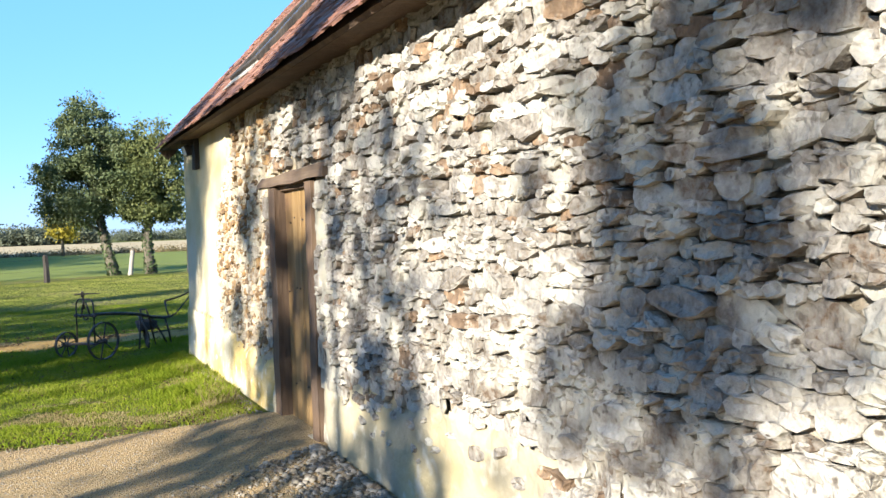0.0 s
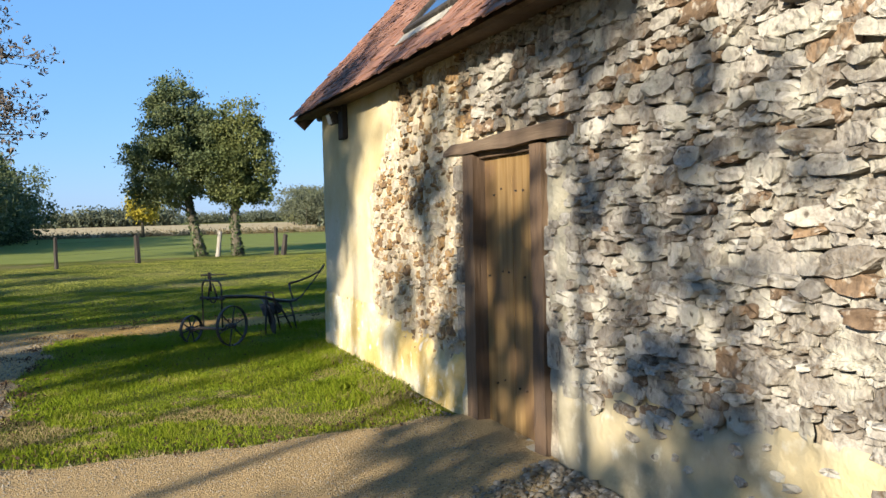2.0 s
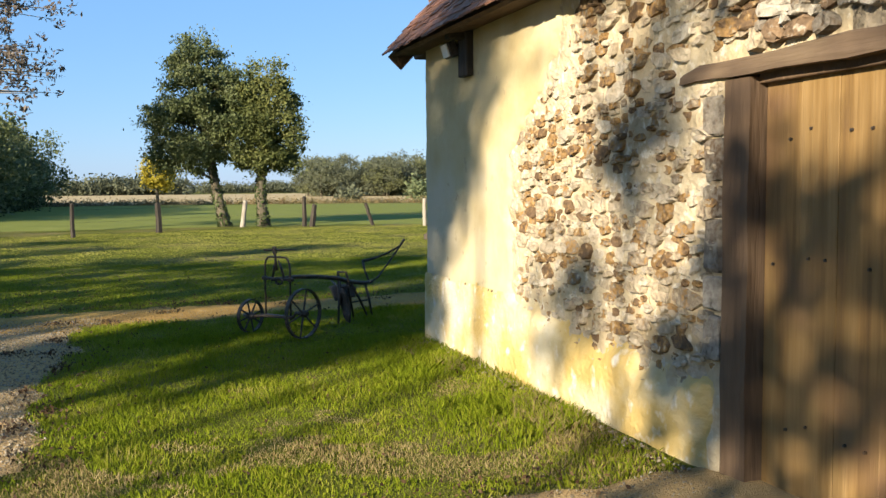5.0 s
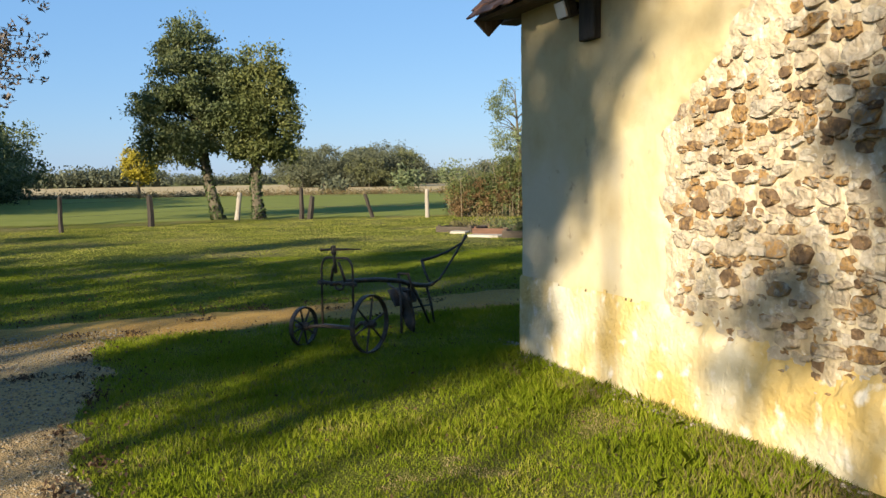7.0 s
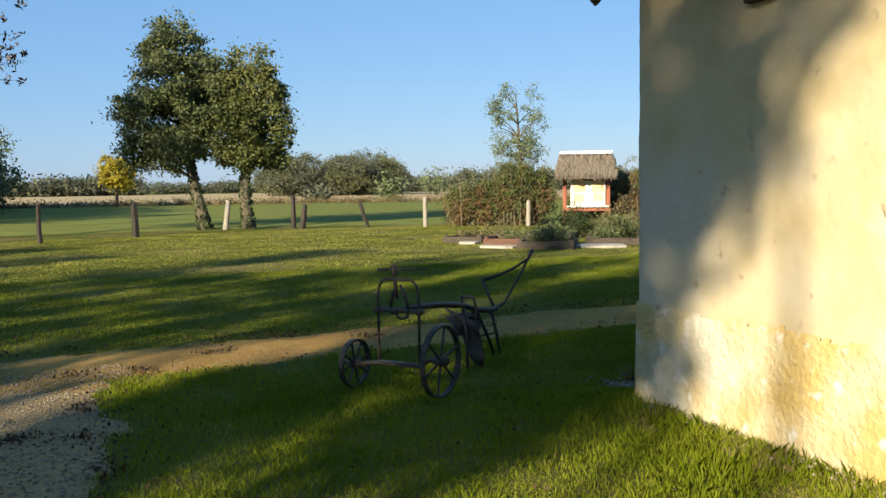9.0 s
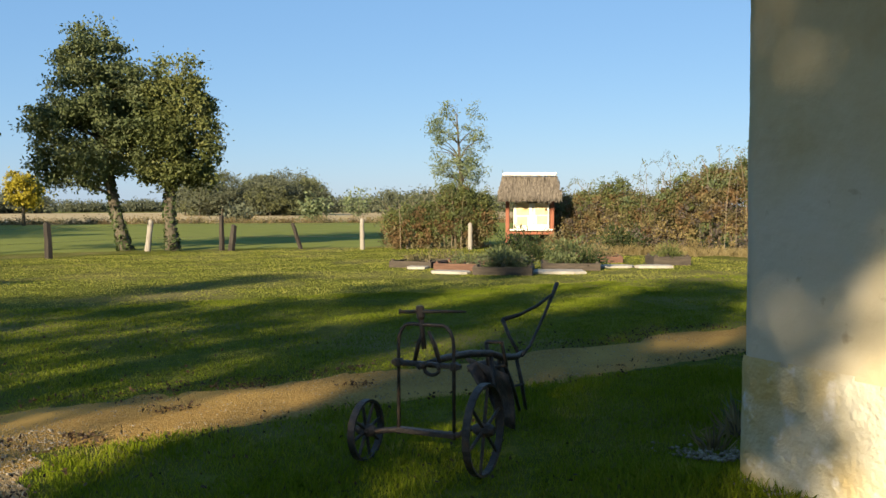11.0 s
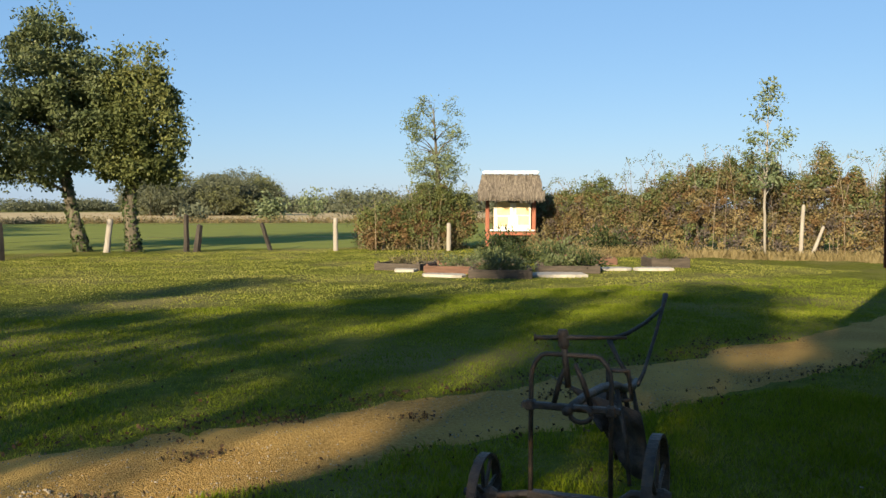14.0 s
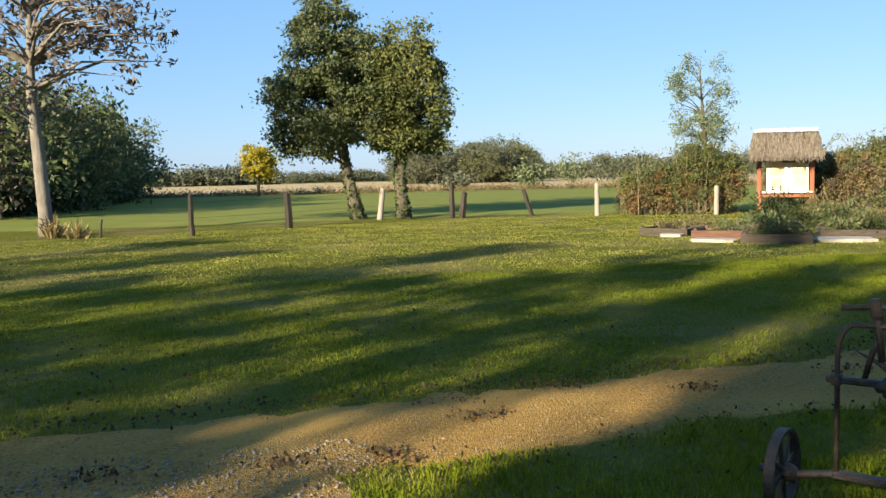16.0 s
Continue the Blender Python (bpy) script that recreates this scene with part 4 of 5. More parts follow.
for k, (a, c, hgt, wid, clumps, low) in enumerate(SHADE):
    x, y = 0.79 * a - 0.61 * c, 0.61 * a + 0.79 * c
    zc, zr = hgt * (1 + low) / 2, hgt * (1 - low) / 2
    make_tree("shade_tree", "tall leafy tree at the edge of the yard", (x, y, 0), [((0, 0, -0.1), 0.15), ((0.1, 0, hgt * 0.3), 0.09), ((0, 0.1, hgt * 0.6), 0.06), ((0, 0, hgt * 0.95), 0.02)], 22,
              [((0, 0, zc), (wid, wid, zr)), ((wid * .3, 0, zc - zr * 0.4), (wid * 0.9, wid * 0.9, zr * 0.45))], clumps, 46, 0.26, 0.12, M["leaf_ash"], M["bark"], 50 + k, hollow=0.2, group="yard trees")

# ---- far fields ----
tagged(part("field", grid_mesh("field", steps((-60, -6, 9), (-6, 30, 4), (30, 90, 10)), steps((37, 88, 3)), lambda x, y: ground_z(x, y) + min(0.05, 0.05 * (y - 39.5 + 0.0 * x)) if x < 9 else ground_z(x, y) + min(0.05, 0.04 * (y - 38 - max(0, x - 12) * 0.0)), M["field"])), "wide green crop field behind the fence", "field", kind="structure")
tagged(part("field", grid_mesh("far_field", steps((-250, 250, 50)), steps((88, 240, 19)), lambda x, y: 0.06, M["straw"])), "pale dry stubble field in the distance", "field", kind="structure")

# ---- fence ----
def fence_post(at, height, radius, lean, mat, label, seed, square=False):
    p = thing("fence_post", label, "fence post", at, group="field fence")
    q = random.Random(seed)
    lx, ly = lean
    pts, rad = [], []
    for i in range(6):
        h = -0.15 + (height + 0.15) * i / 5
        pts.append((lx * h + q.uniform(-.008, .008), ly * h + q.uniform(-.008, .008), h))
        rad.append(1.3 * radius * (1.08 - 0.2 * i / 5) * q.uniform(0.93, 1.07))
    pts.append((lx * (height + 0.03) + 0.01, ly * (height + 0.03), height + 0.03))
    rad.append(radius * 0.75)
    part("shaft", Soup().tube(pts, rad, 5 if square else 8).mesh("shaft", mat, not square), p)
    return p


DARK_POST, PALE_POST = "dark weathered split-oak fence post", "pale debarked fence post with a rough top"
FENCE = [(-4.9, 34.3, 0.45, 0.03, 0.1, 0), (-2.66, 33.9, 1.02, 0.055, 0.0, 0), (-0.06, 36.0, 0.98, 0.085, -0.03, 0), (3.05, 38.9, 0.98, 0.075, 0.12, 1), (5.33, 38.4, 1.12, 0.07, 0.0, 0),
         (5.56, 38.1, 0.82, 0.085, 0.13, 0), (7.95, 38.1, 0.86, 0.06, -0.32, 0), (9.62, 36.7, 1.02, 0.065, 0.0, 1), (11.22, 36.5, 0.98, 0.06, -0.05, 1), (12.75, 34.9, 0.85, 0.06, 0.0, 1), (19.85, 27.2, 1.45, 0.045, 0.05, 1), (19.92, 26.89, 0.85, 0.042, 0.45, 1)]
for k, (x, y, h, rad, ln, pale) in enumerate(FENCE):
    fence_post((x, y, ground_z(x, y)), h, rad, (ln, -0.2 * ln), M["post_pale"] if pale else M["post_dark"], (PALE_POST if pale else DARK_POST) + (", leaning" if abs(ln) > 0.1 else ""), 70 + k, square=not pale)
wire = thing("fence_wire", "thin rusty fence wires strung along the posts", "wire", kind="structure")
run = [(x, y, h) for x, y, h, rad, ln, pale in FENCE[:9] if h > 0.9]
for z in (0.45, 0.85):
    part("wire", Soup().tube([(x, y + 0.07, z) for x, y, h in run], 0.004, 4).mesh("wire", M["iron"]), wire)

# ---- herb garden in raised beds ----
def raised_bed(at, turn, size, hgt, mat, label):
    b = thing("raised_bed", label, "garden bed", (*at, ground_z(*at)), turn, group="raised beds")
    w, d = size
    for nm, c, sz in (("front_board", (0, -d / 2, hgt / 2), (w, 0.04, hgt)), ("back_board", (0, d / 2, hgt / 2), (w, 0.04, hgt)), ("side_board", (-w / 2 + 0.02, 0, hgt / 2), (0.04, d - 0.045, hgt)), ("side_board", (w / 2 - 0.02, 0, hgt / 2), (0.04, d - 0.045, hgt))):
        part(nm, Soup().box(c, sz, bev=0.006).mesh(nm, mat), b)
    for sx in (-1, 1):
        for sy in (-1, 1):
            part("corner_post", Soup().box((sx * (w / 2 - 0.07), sy * (d / 2 - 0.05), hgt / 2 + 0.02), (0.06, 0.06, hgt + 0.04), bev=0.005).mesh("corner_post", mat), b)
    e = np.linspace(-1, 1, 9)
    me = grid_mesh("soil", e * (w / 2 - 0.03), e * (d / 2 - 0.03), lambda x, y: hgt - 0.05 + 0.04 * fbm(x * 3 + at[0], y * 3 + at[1]), M["soil"])
    part("soil", me, b, "dark crumbly soil")
    return b


BEDS = [((7.6, 28.0), -52, (1.1, 1.1), 0.16, "bed_wood", "low grey-brown timber raised bed"), ((8.15, 26.75), -42, (1.2, 1.2), 0.16, "bed_rust", "low reddish timber raised bed"), ((8.25, 25.2), -35, (1.25, 1.2), 0.18, "bed_wood", "grey timber raised bed full of herbs"),
        ((10.3, 25.7), -32, (1.3, 1.2), 0.16, "bed_wood", "dark timber raised bed with leafy herbs"), ((12.5, 27.6), -32, (1.2, 1.1), 0.16, "bed_rust", "reddish timber raised bed by the hedge"), ((10.0, 28.2), -40, (1.2, 1.1), 0.16, "bed_wood", "timber raised bed with low greenery"), ((13.2, 25.7), -25, (0.9, 0.8), 0.22, "bed_wood", "small timber raised bed with tufted grass")]
for at, turn, size, hgt, mt, label in BEDS:
    raised_bed(at, turn, size, hgt, M[mt], label)


def herb(name, label, at, rad, hgt, n, leaf, mat, seed, width=0.4, up=0.0):
    h = thing(name, label, "plant", at)
    q = np.random.default_rng(seed)
    d = q.normal(size=(n, 3))
    d /= np.linalg.norm(d, axis=1, keepdims=True)
    d[:, 2] = np.abs(d[:, 2])
    p = d * np.array([rad, rad, hgt]) * q.uniform(0.35, 1.0, (n, 1)) * (1 + 0.25 * np.sin(d[:, :1] * 9))
    part("leaves", leaf_mesh("leaves", p, leaf, mat, seed, width, up=up), h)
    s = Soup()
    for i in range(0, n, max(1, n // 14)):
        s.tube([(0, 0, -0.04), tuple(p[i] * 0.5), tuple(p[i])], [0.008, 0.006, 0.003], 4, False)
    part("stalk", s.mesh("stalk", M["stem"]), h, kind="stuff")
    return h


herb("lavender_bush", "grey-green lavender mound in the raised bed", (8.25, 25.2, 0.14), 0.62, 0.36, 1500, 0.045, M["leaf_ash"], 81, 0.25, 0.4)
herb("herb_clump", "green herb clump in the raised bed", (10.2, 25.8, 0.12), 0.5, 0.28, 600, 0.045, M["leaf_ash"], 82)
herb("herb_clump", "dark green herb clump in the raised bed", (10.0, 28.2, 0.12), 0.55, 0.28, 900, 0.05, M["leaf_ash"], 83)
herb("herb_clump", "low withered herbs in the raised bed", (7.6, 28.0, 0.12), 0.5, 0.22, 400, 0.04, M["leaf_bramble"], 84)
herb("herb_clump", "tall feathery herbs in the raised bed", (8.2, 26.8, 0.12), 0.5, 0.34, 700, 0.04, M["leaf_ash"], 85, 0.2, 0.8)
herb("herb_clump", "dry brown seed heads in the raised bed", (12.5, 27.6, 0.12), 0.5, 0.42, 700, 0.04, M["leaf_bramble"], 142, 0.2, 0.9)
herb("herb_clump", "dark leafy herbs spilling over the bed", (10.6, 25.5, 0.12), 0.55, 0.30, 800, 0.045, M["leaf_dark"], 143)
herb("herb_clump", "tall dark herbs at the back of the beds", (11.2, 28.6, 0.0), 0.7, 0.62, 1100, 0.045, M["leaf_dark"], 144, 0.3, 0.6)
herb("herb_clump", "straggly brown herbs at the back of the beds", (8.9, 29.2, 0.0), 0.6, 0.45, 700, 0.04, M["leaf_bramble"], 145, 0.25, 0.8)
herb("grass_tuft", "yellowing tuft of grass in the bed", (13.2, 25.7, 0.18), 0.4, 0.38, 500, 0.07, M["leaf_yellowing"], 86, 0.15, 1.2)
herb("round_shrub", "rounded dry shrub before the notice board", (14.75, 32.9, 0.0), 0.5, 0.72, 900, 0.045, M["leaf_bramble"], 87)
herb("low_shrub", "dark low shrub behind the beds", (12.2, 31.2, 0.0), 0.75, 0.8, 1400, 0.05, M["leaf_dark"], 88)
herb("low_shrub", "green low shrub beside the beds", (13.5, 30.2, 0.0), 0.9, 0.55, 1300, 0.05, M["leaf_ash"], 89)
herb("low_shrub", "dark shrub at the foot of the hedge", (16.0, 31.0, 0.0), 0.9, 0.9, 1500, 0.055, M["leaf_dark"], 90)
for k, (x, y, w, d, tn) in enumerate([(7.25, 25.75, 0.9, 0.5, -45), (9.3, 24.75, 1.3, 0.75, -30), (11.5, 25.6, 0.9, 0.6, -30), (12.2, 25.0, 0.9, 0.5, -28), (9.2, 27.0, 0.8, 0.6, -38), (7.2, 27.3, 0.5, 0.5, -40)]):
    sl = thing("stone_slab", "pale sandy stone slab between the beds", "paving slab", (x, y, ground_z(x, y)), tn, group="garden slabs")
    q = random.Random(k)
    ring = [(w / 2 * math.copysign(abs(math.cos(i * math.pi / 5)) ** 0.45, math.cos(i * math.pi / 5)) * q.uniform(0.85, 1.05), d / 2 * math.copysign(abs(math.sin(i * math.pi / 5)) ** 0.45, math.sin(i * math.pi / 5)) * q.uniform(0.85, 1.05)) for i in range(10)]
    v = [(a, b, -0.03) for a, b in ring] + [(a, b, 0.045) for a, b in ring] + [(a * 0.94, b * 0.94, 0.06) for a, b in ring]
    f = [(i, (i + 1) % 10, 10 + (i + 1) % 10, 10 + i) for i in range(10)] + [(10 + i, 10 + (i + 1) % 10, 20 + (i + 1) % 10, 20 + i) for i in range(10)] + [tuple(range(20, 30))]
    part("slab", Soup().add(v, f).mesh("slab", M["slab"]), sl)

# ---- thatched notice board ----
board = thing("notice_board", "notice board on red-brown posts under a small thatched roof", "notice board", (14.55, 34.05, 0), -34)
for x in (-0.74, 0.74):
    part("post", Soup().box((x, 0, 0.98), (0.13, 0.13, 2.06), bev=0.012).mesh("post", M["red_wood"]), board)
part("rail", Soup().box((0, 0, 1.72), (1.36, 0.08, 0.12), bev=0.01).mesh("rail", M["red_wood"]), board)
part("rail", Soup().box((0, 0.0, 0.55), (1.36, 0.07, 0.10), bev=0.01).mesh("rail", M["red_wood"]), board)
part("shelf", Soup().box((0.05, -0.07, 0.66), (1.42, 0.16, 0.05), bev=0.006).mesh("shelf", M["white"]), board, "white ledge under the panel")
panel = part("panel", Soup().box((0.05, -0.045, 1.17), (1.18, 0.03, 0.96), bev=0.004).mesh("panel", M["board_cream"]), board, "cream panel with faded orange prints")
q = random.Random(8)
for x, z, w, h, mt in [(-0.28, 1.36, 0.42, 0.42, "ink_orange"), (0.33, 1.35, 0.40, 0.38, "ink_orange"), (-0.3, 0.95, 0.34, 0.28, "ink_orange"), (0.36, 0.98, 0.34, 0.28, "ink_orange"), (0.1, 1.12, 0.05, 0.14, "ink_blue"), (0.2, 1.12, 0.05, 0.14, "ink_blue"), (0.08, 0.88, 0.07, 0.09, "ink_blue"), (-0.02, 1.36, 0.09, 0.3, "white"), (-0.45, 1.57, 0.16, 0.1, "ink_dark"), (0.1, 1.58, 0.5, 0.09, "ink_dark"), (0.52, 1.55, 0.1, 0.12, "ink_dark")]:
    part("print", Soup().box((x + 0.05, -0.064, z), (w, 0.006, h)).mesh("print", M[mt]), panel)


def thatch_roof(parent):
    """Two thatched slopes of straw bundles with a shaggy lower edge, over a solid base."""
    w, hh, dd, zr = 1.02, 0.76, 0.66, 2.46
    for nm, sg in (("thatch_front", -1), ("thatch_back", 1)):
        s = Soup()
        v = [(-w + .12, 0, zr - .03), (w - .12, 0, zr - .03), (w - .02, sg * dd, zr - hh), (-w + .02, sg * dd, zr - hh), (-w + .12, 0, zr - .14), (w - .12, 0, zr - .14), (w - .02, sg * (dd - .02), zr - hh - .10), (-w + .02, sg * (dd - .02), zr - hh - .10)]
        s.add(v, [(0, 1, 2, 3), (7, 6, 5, 4), (0, 4, 5, 1), (1, 5, 6, 2), (2, 6, 7, 3), (3, 7, 4, 0)])
        q = random.Random(5 + sg)
        for i in range(900):
            t = q.random() ** 0.7
            x = q.uniform(-w, w) * (0.9 + 0.14 * t)
            ln = q.uniform(0.16, 0.32) + (0.1 * q.random() if t > 0.8 else 0)
            a = Vector((x, sg * dd * t * 0.86, zr - hh * t * 0.86 + 0.02 + q.uniform(0, 0.03)))
            b = a + Vector((q.gauss(0, .035), sg * dd * ln, -hh * ln * q.uniform(1.0, 1.25)))
            s.tube([a, b], [q.uniform(0.014, 0.024), 0.006], 4, False)
        part(nm, s.mesh(nm, M["thatch"]), parent, "grey weathered thatch")
    part("ridge_cap", Soup().box((0, 0, zr + 0.045), (1.78, 0.30, 0.09), bev=0.03, jit=0.012, rng=random.Random(3)).mesh("ridge_cap", M["white"]), parent, "white mortar ridge")


thatch_roof(board)

# ---- rusty sign on a post ----
sign = thing("rusty_sign", "large rust-brown steel sign panel on a post", "sign", (5.75, 14.78, ground_z(5.75, 14.78)), -50)
part("post", Soup().box((0.0, 0.045, 0.9), (0.13, 0.08, 1.82), bev=0.008).mesh("post", M["corten"]), sign)
part("panel", Soup().box((0.07, -0.02, 1.32), (0.82, 0.035, 0.92), bev=0.006).mesh("panel", M["corten"]), sign, "rusted steel panel")
part("back_frame", Soup().box((0.07, 0.025, 1.32), (0.80, 0.04, 0.05), bev=0.006).mesh("back_frame", M["corten"]), sign)
part("cap", Soup().tube([(0, 0.02, 1.79), (0, 0.02, 1.83)], [0.06, 0.045], 10).mesh("cap", M["iron"]), sign, "dark rounded cap")

# ---- old wheeled plough ----
FX, FY = 0.79, 0.613          # along the plough's beam
LX, LY = 0.613, -0.79         # across it, along the axle
plough = thing("antique_plough", "rusty antique two-wheeled plough standing in the grass", "plough", (0.422, 13.004, ground_z(0.422, 13.004)))


def pl(f, l, z):
    return (f * FX + l * LX, f * FY + l * LY, z)


def plough_wheel(l, f, rad, spokes, label):
    c = Vector(pl(f, l, rad))
    ax = Vector((LX, LY, 0))
    hz = Vector((FX, FY, 0))
    n = 28
    v, fs = [], []
    for i in range(n):
        w = 2 * math.pi * i / n
        d = hz * math.cos(w) + Vector((0, 0, math.sin(w)))
        for rr, t in ((rad, -0.021), (rad, 0.021), (rad - 0.014, 0.019), (rad - 0.014, -0.019)):
            v.append(c + d * rr + ax * t)
    for i in range(n):
        j = (i + 1) % n
        for k in range(4):
            k2 = (k + 1) % 4
            fs.append((i * 4 + k, j * 4 + k, j * 4 + k2, i * 4 + k2))
    wheel = part("wheel", Soup().add(v, fs).mesh("wheel", M["iron"]), plough, label)
    part("hub", Soup().tube([c - ax * 0.06, c - ax * 0.035, c + ax * 0.035, c + ax * 0.06], [0.022, 0.036, 0.036, 0.022], 12).mesh("hub", M["iron"]), wheel)
    for i in range(spokes):
        w = 2 * math.pi * (i + 0.3) / spokes
        d = hz * math.cos(w) + Vector((0, 0, math.sin(w)))
        part("spoke", Soup().tube([c + d * 0.02, c + d * (rad - 0.01)], [0.011, 0.008], 6).mesh("spoke", M["iron"]), wheel)


plough_wheel(-0.37, -0.02, 0.175, 8, "small spoked iron wheel")
plough_wheel(0.355, -0.02, 0.25, 6, "large spoked iron wheel")
part("axle", Soup().tube([pl(-0.02, -0.46, 0.175), pl(-0.02, -0.30, 0.175), pl(0, -0.20, 0.19), pl(0, 0.2, 0.20), pl(-0.02, 0.26, 0.25), pl(-0.02, 0.40, 0.25)], 0.017, 8).mesh("axle", M["iron"], True), plough)
part("axle_plate", Soup().box(pl(0, 0.0, 0.195), (0.36, 0.05, 0.03), Matrix.Rotation(math.atan2(LY, LX), 3, "Z"), bev=0.005).mesh("axle_plate", M["iron"]), plough)
arch = [pl(0, -0.17, 0.17), pl(0, -0.17, 0.68)] + [pl(0, -0.17 + 0.07 * (1 - math.cos(a)), 0.68 + 0.115 * math.sin(a)) for a in (0.4, 0.8, 1.2, 1.5)] + [pl(0, 0.17 - 0.07 * (1 - math.cos(a)), 0.68 + 0.115 * math.sin(a)) for a in (1.5, 1.2, 0.8, 0.4)] + [pl(0, 0.17, 0.68), pl(0, 0.17, 0.17)]
part("arch", Soup().tube(arch, 0.0105, 8).mesh("arch", M["iron"], True), plough, "bent iron hoop")
rot_l = Matrix.Rotation(math.atan2(LY, LX), 3, "Z")
part("cross_bar", Soup().box(pl(0, 0, 0.575), (0.42, 0.036, 0.028), rot_l, bev=0.006).mesh("cross_bar", M["iron"]), plough)
for l in (-0.19, 0.19):
    part("collar", Soup().box(pl(0, l * 0.9, 0.575), (0.042, 0.046, 0.046), rot_l, bev=0.007).mesh("collar", M["iron"]), plough)
part("screw", Soup().tube([pl(0, -0.01, 0.66), pl(0, -0.035, 0.88)], 0.014, 10).mesh("screw", M["iron"], True), plough)
part("screw_nut", Soup().tube([pl(0, -0.03, 0.82), pl(0, -0.03, 0.835), pl(0, -0.035, 0.885), pl(0, -0.035, 0.90)], [0.015, 0.024, 0.024, 0.018], 10).mesh("screw_nut", M["iron"]), plough, "rusty screw nut")
part("crank_bar", Soup().tube([pl(-0.02, -0.15, 0.862), pl(-0.02, -0.14, 0.862), pl(0.0, 0.0, 0.868), pl(0.05, 0.22, 0.872)], [0.017, 0.010, 0.011, 0.006], 8).mesh("crank_bar", M["iron"], True), plough, "rusty crank handle")
for l in (-0.075, 0.085):
    part("strut", Soup().tube([pl(0.0, l * 0.2, 0.76), pl(0.0, l * 0.6, 0.69), pl(0.01, l, 0.58)], [0.010, 0.013, 0.012], 6).mesh("strut", M["iron"], True), plough)
part("ring", Soup().tube([pl(-0.03, 0.05 + 0.045 * math.cos(a), 0.555 + 0.03 * math.sin(a)) for a in np.linspace(0, 6.283, 13)], 0.011, 6).mesh("ring", M["iron"], True), plough)
s = Soup()
bp = [(-0.08, 0.575, 0.018), (0.25, 0.572, 0.021), (0.6, 0.545, 0.023), (0.95, 0.495, 0.023), (1.15, 0.44, 0.025), (1.42, 0.40, 0.022), (1.55, 0.41, 0.02)]
part("beam", s.tube([pl(f, 0.0, z) for f, z, _ in bp], [w for _, _, w in bp], 8).mesh("beam", M["iron"], True), plough, "curved iron plough beam")
part("bracket", Soup().tube([pl(1.0, -0.05, 0.56), pl(1.02, 0.05, 0.56), pl(1.08, 0.06, 0.40), pl(1.06, -0.06, 0.38), pl(1.0, -0.05, 0.56)], 0.014, 6).mesh("bracket", M["iron"], True), plough)


def mouldboard(side, z0, zh, out):
    """A curved ploughshare wing that twists outwards from the beam."""
    v, f = [], []
    for i in range(11):
        t = i / 10
        for j in range(7):
            u = j / 6
            fo = 0.98 + 0.28 * t
            ou = side * (0.015 + out * (1 - t) ** 1.5 * (0.35 + 0.65 * u) + 0.03 * u)
            zz = z0 + zh * u * (0.45 + 0.55 * math.sin((1 - t) * 1.9 + 0.3)) + 0.02 * t
            v.append(Vector(pl(fo + 0.06 * u, ou, zz)))
    n = len(v)
    v += [p + Vector(pl(0.004, side * 0.012, 0)) for p in v]
    for i in range(10):
        for j in range(6):
            a = i * 7 + j
            f += [(a, a + 7, a + 8, a + 1), (n + a + 1, n + a + 8, n + a + 7, n + a)]
    for i in range(10):
        f += [(i * 7, n + i * 7, n + i * 7 + 7, i * 7 + 7), (i * 7 + 6, i * 7 + 13, n + i * 7 + 13, n + i * 7 + 6)]
    for j in range(6):
        f += [(j, j + 1, n + j + 1, n + j), (70 + j + 1, 70 + j, n + 70 + j, n + 70 + j + 1)]
    part("mouldboard", Soup().add(v, f).mesh("mouldboard", M["iron"], True), plough, "curved rusty ploughshare wing")


mouldboard(-1, 0.24, 0.16, 0.16)


def share_plate():
    """The broad hanging breast plate: a horned sheet, bent like a shallow shell."""
    top, bot, n = [], [], 9
    for i in range(n):
        t = i / (n - 1)
        l = -0.44 + 0.58 * t
        top.append((0.88 + 0.40 * (1 - t), l, 0.43 - 0.05 * t + 0.03 * (1 - t) ** 3))
        bot.append((1.06 - 0.14 * t, -0.10 + 0.28 * t, 0.02 + 0.32 * (1 - t) ** 3))
    v, f = [], []
    for k in range(5):
        u = k / 4
        for a, b in zip(top, bot):
            v.append(pl(a[0] * (1 - u) + b[0] * u + 0.05 * math.sin(math.pi * u), a[1] * (1 - u) + b[1] * u, a[2] * (1 - u) + b[2] * u))
    m = len(v)
    v += [(x + 0.010 * FX, y + 0.010 * FY, z) for x, y, z in v]
    for k in range(4):
        for i in range(n - 1):
            a = k * n + i
            f += [(a, a + 1, a + n + 1, a + n), (m + a + n, m + a + n + 1, m + a + 1, m + a)]
    rim = [i for i in range(n)] + [k * n + n - 1 for k in range(1, 5)] + [4 * n + i for i in range(n - 2, -1, -1)] + [k * n for k in range(3, 0, -1)]
    f += [(rim[i], m + rim[i], m + rim[(i + 1) % len(rim)], rim[(i + 1) % len(rim)]) for i in range(len(rim))]
    part("breast_plate", Soup().add(v, f).mesh("breast_plate", M["iron"], True), plough, "broad worn iron breast plate")


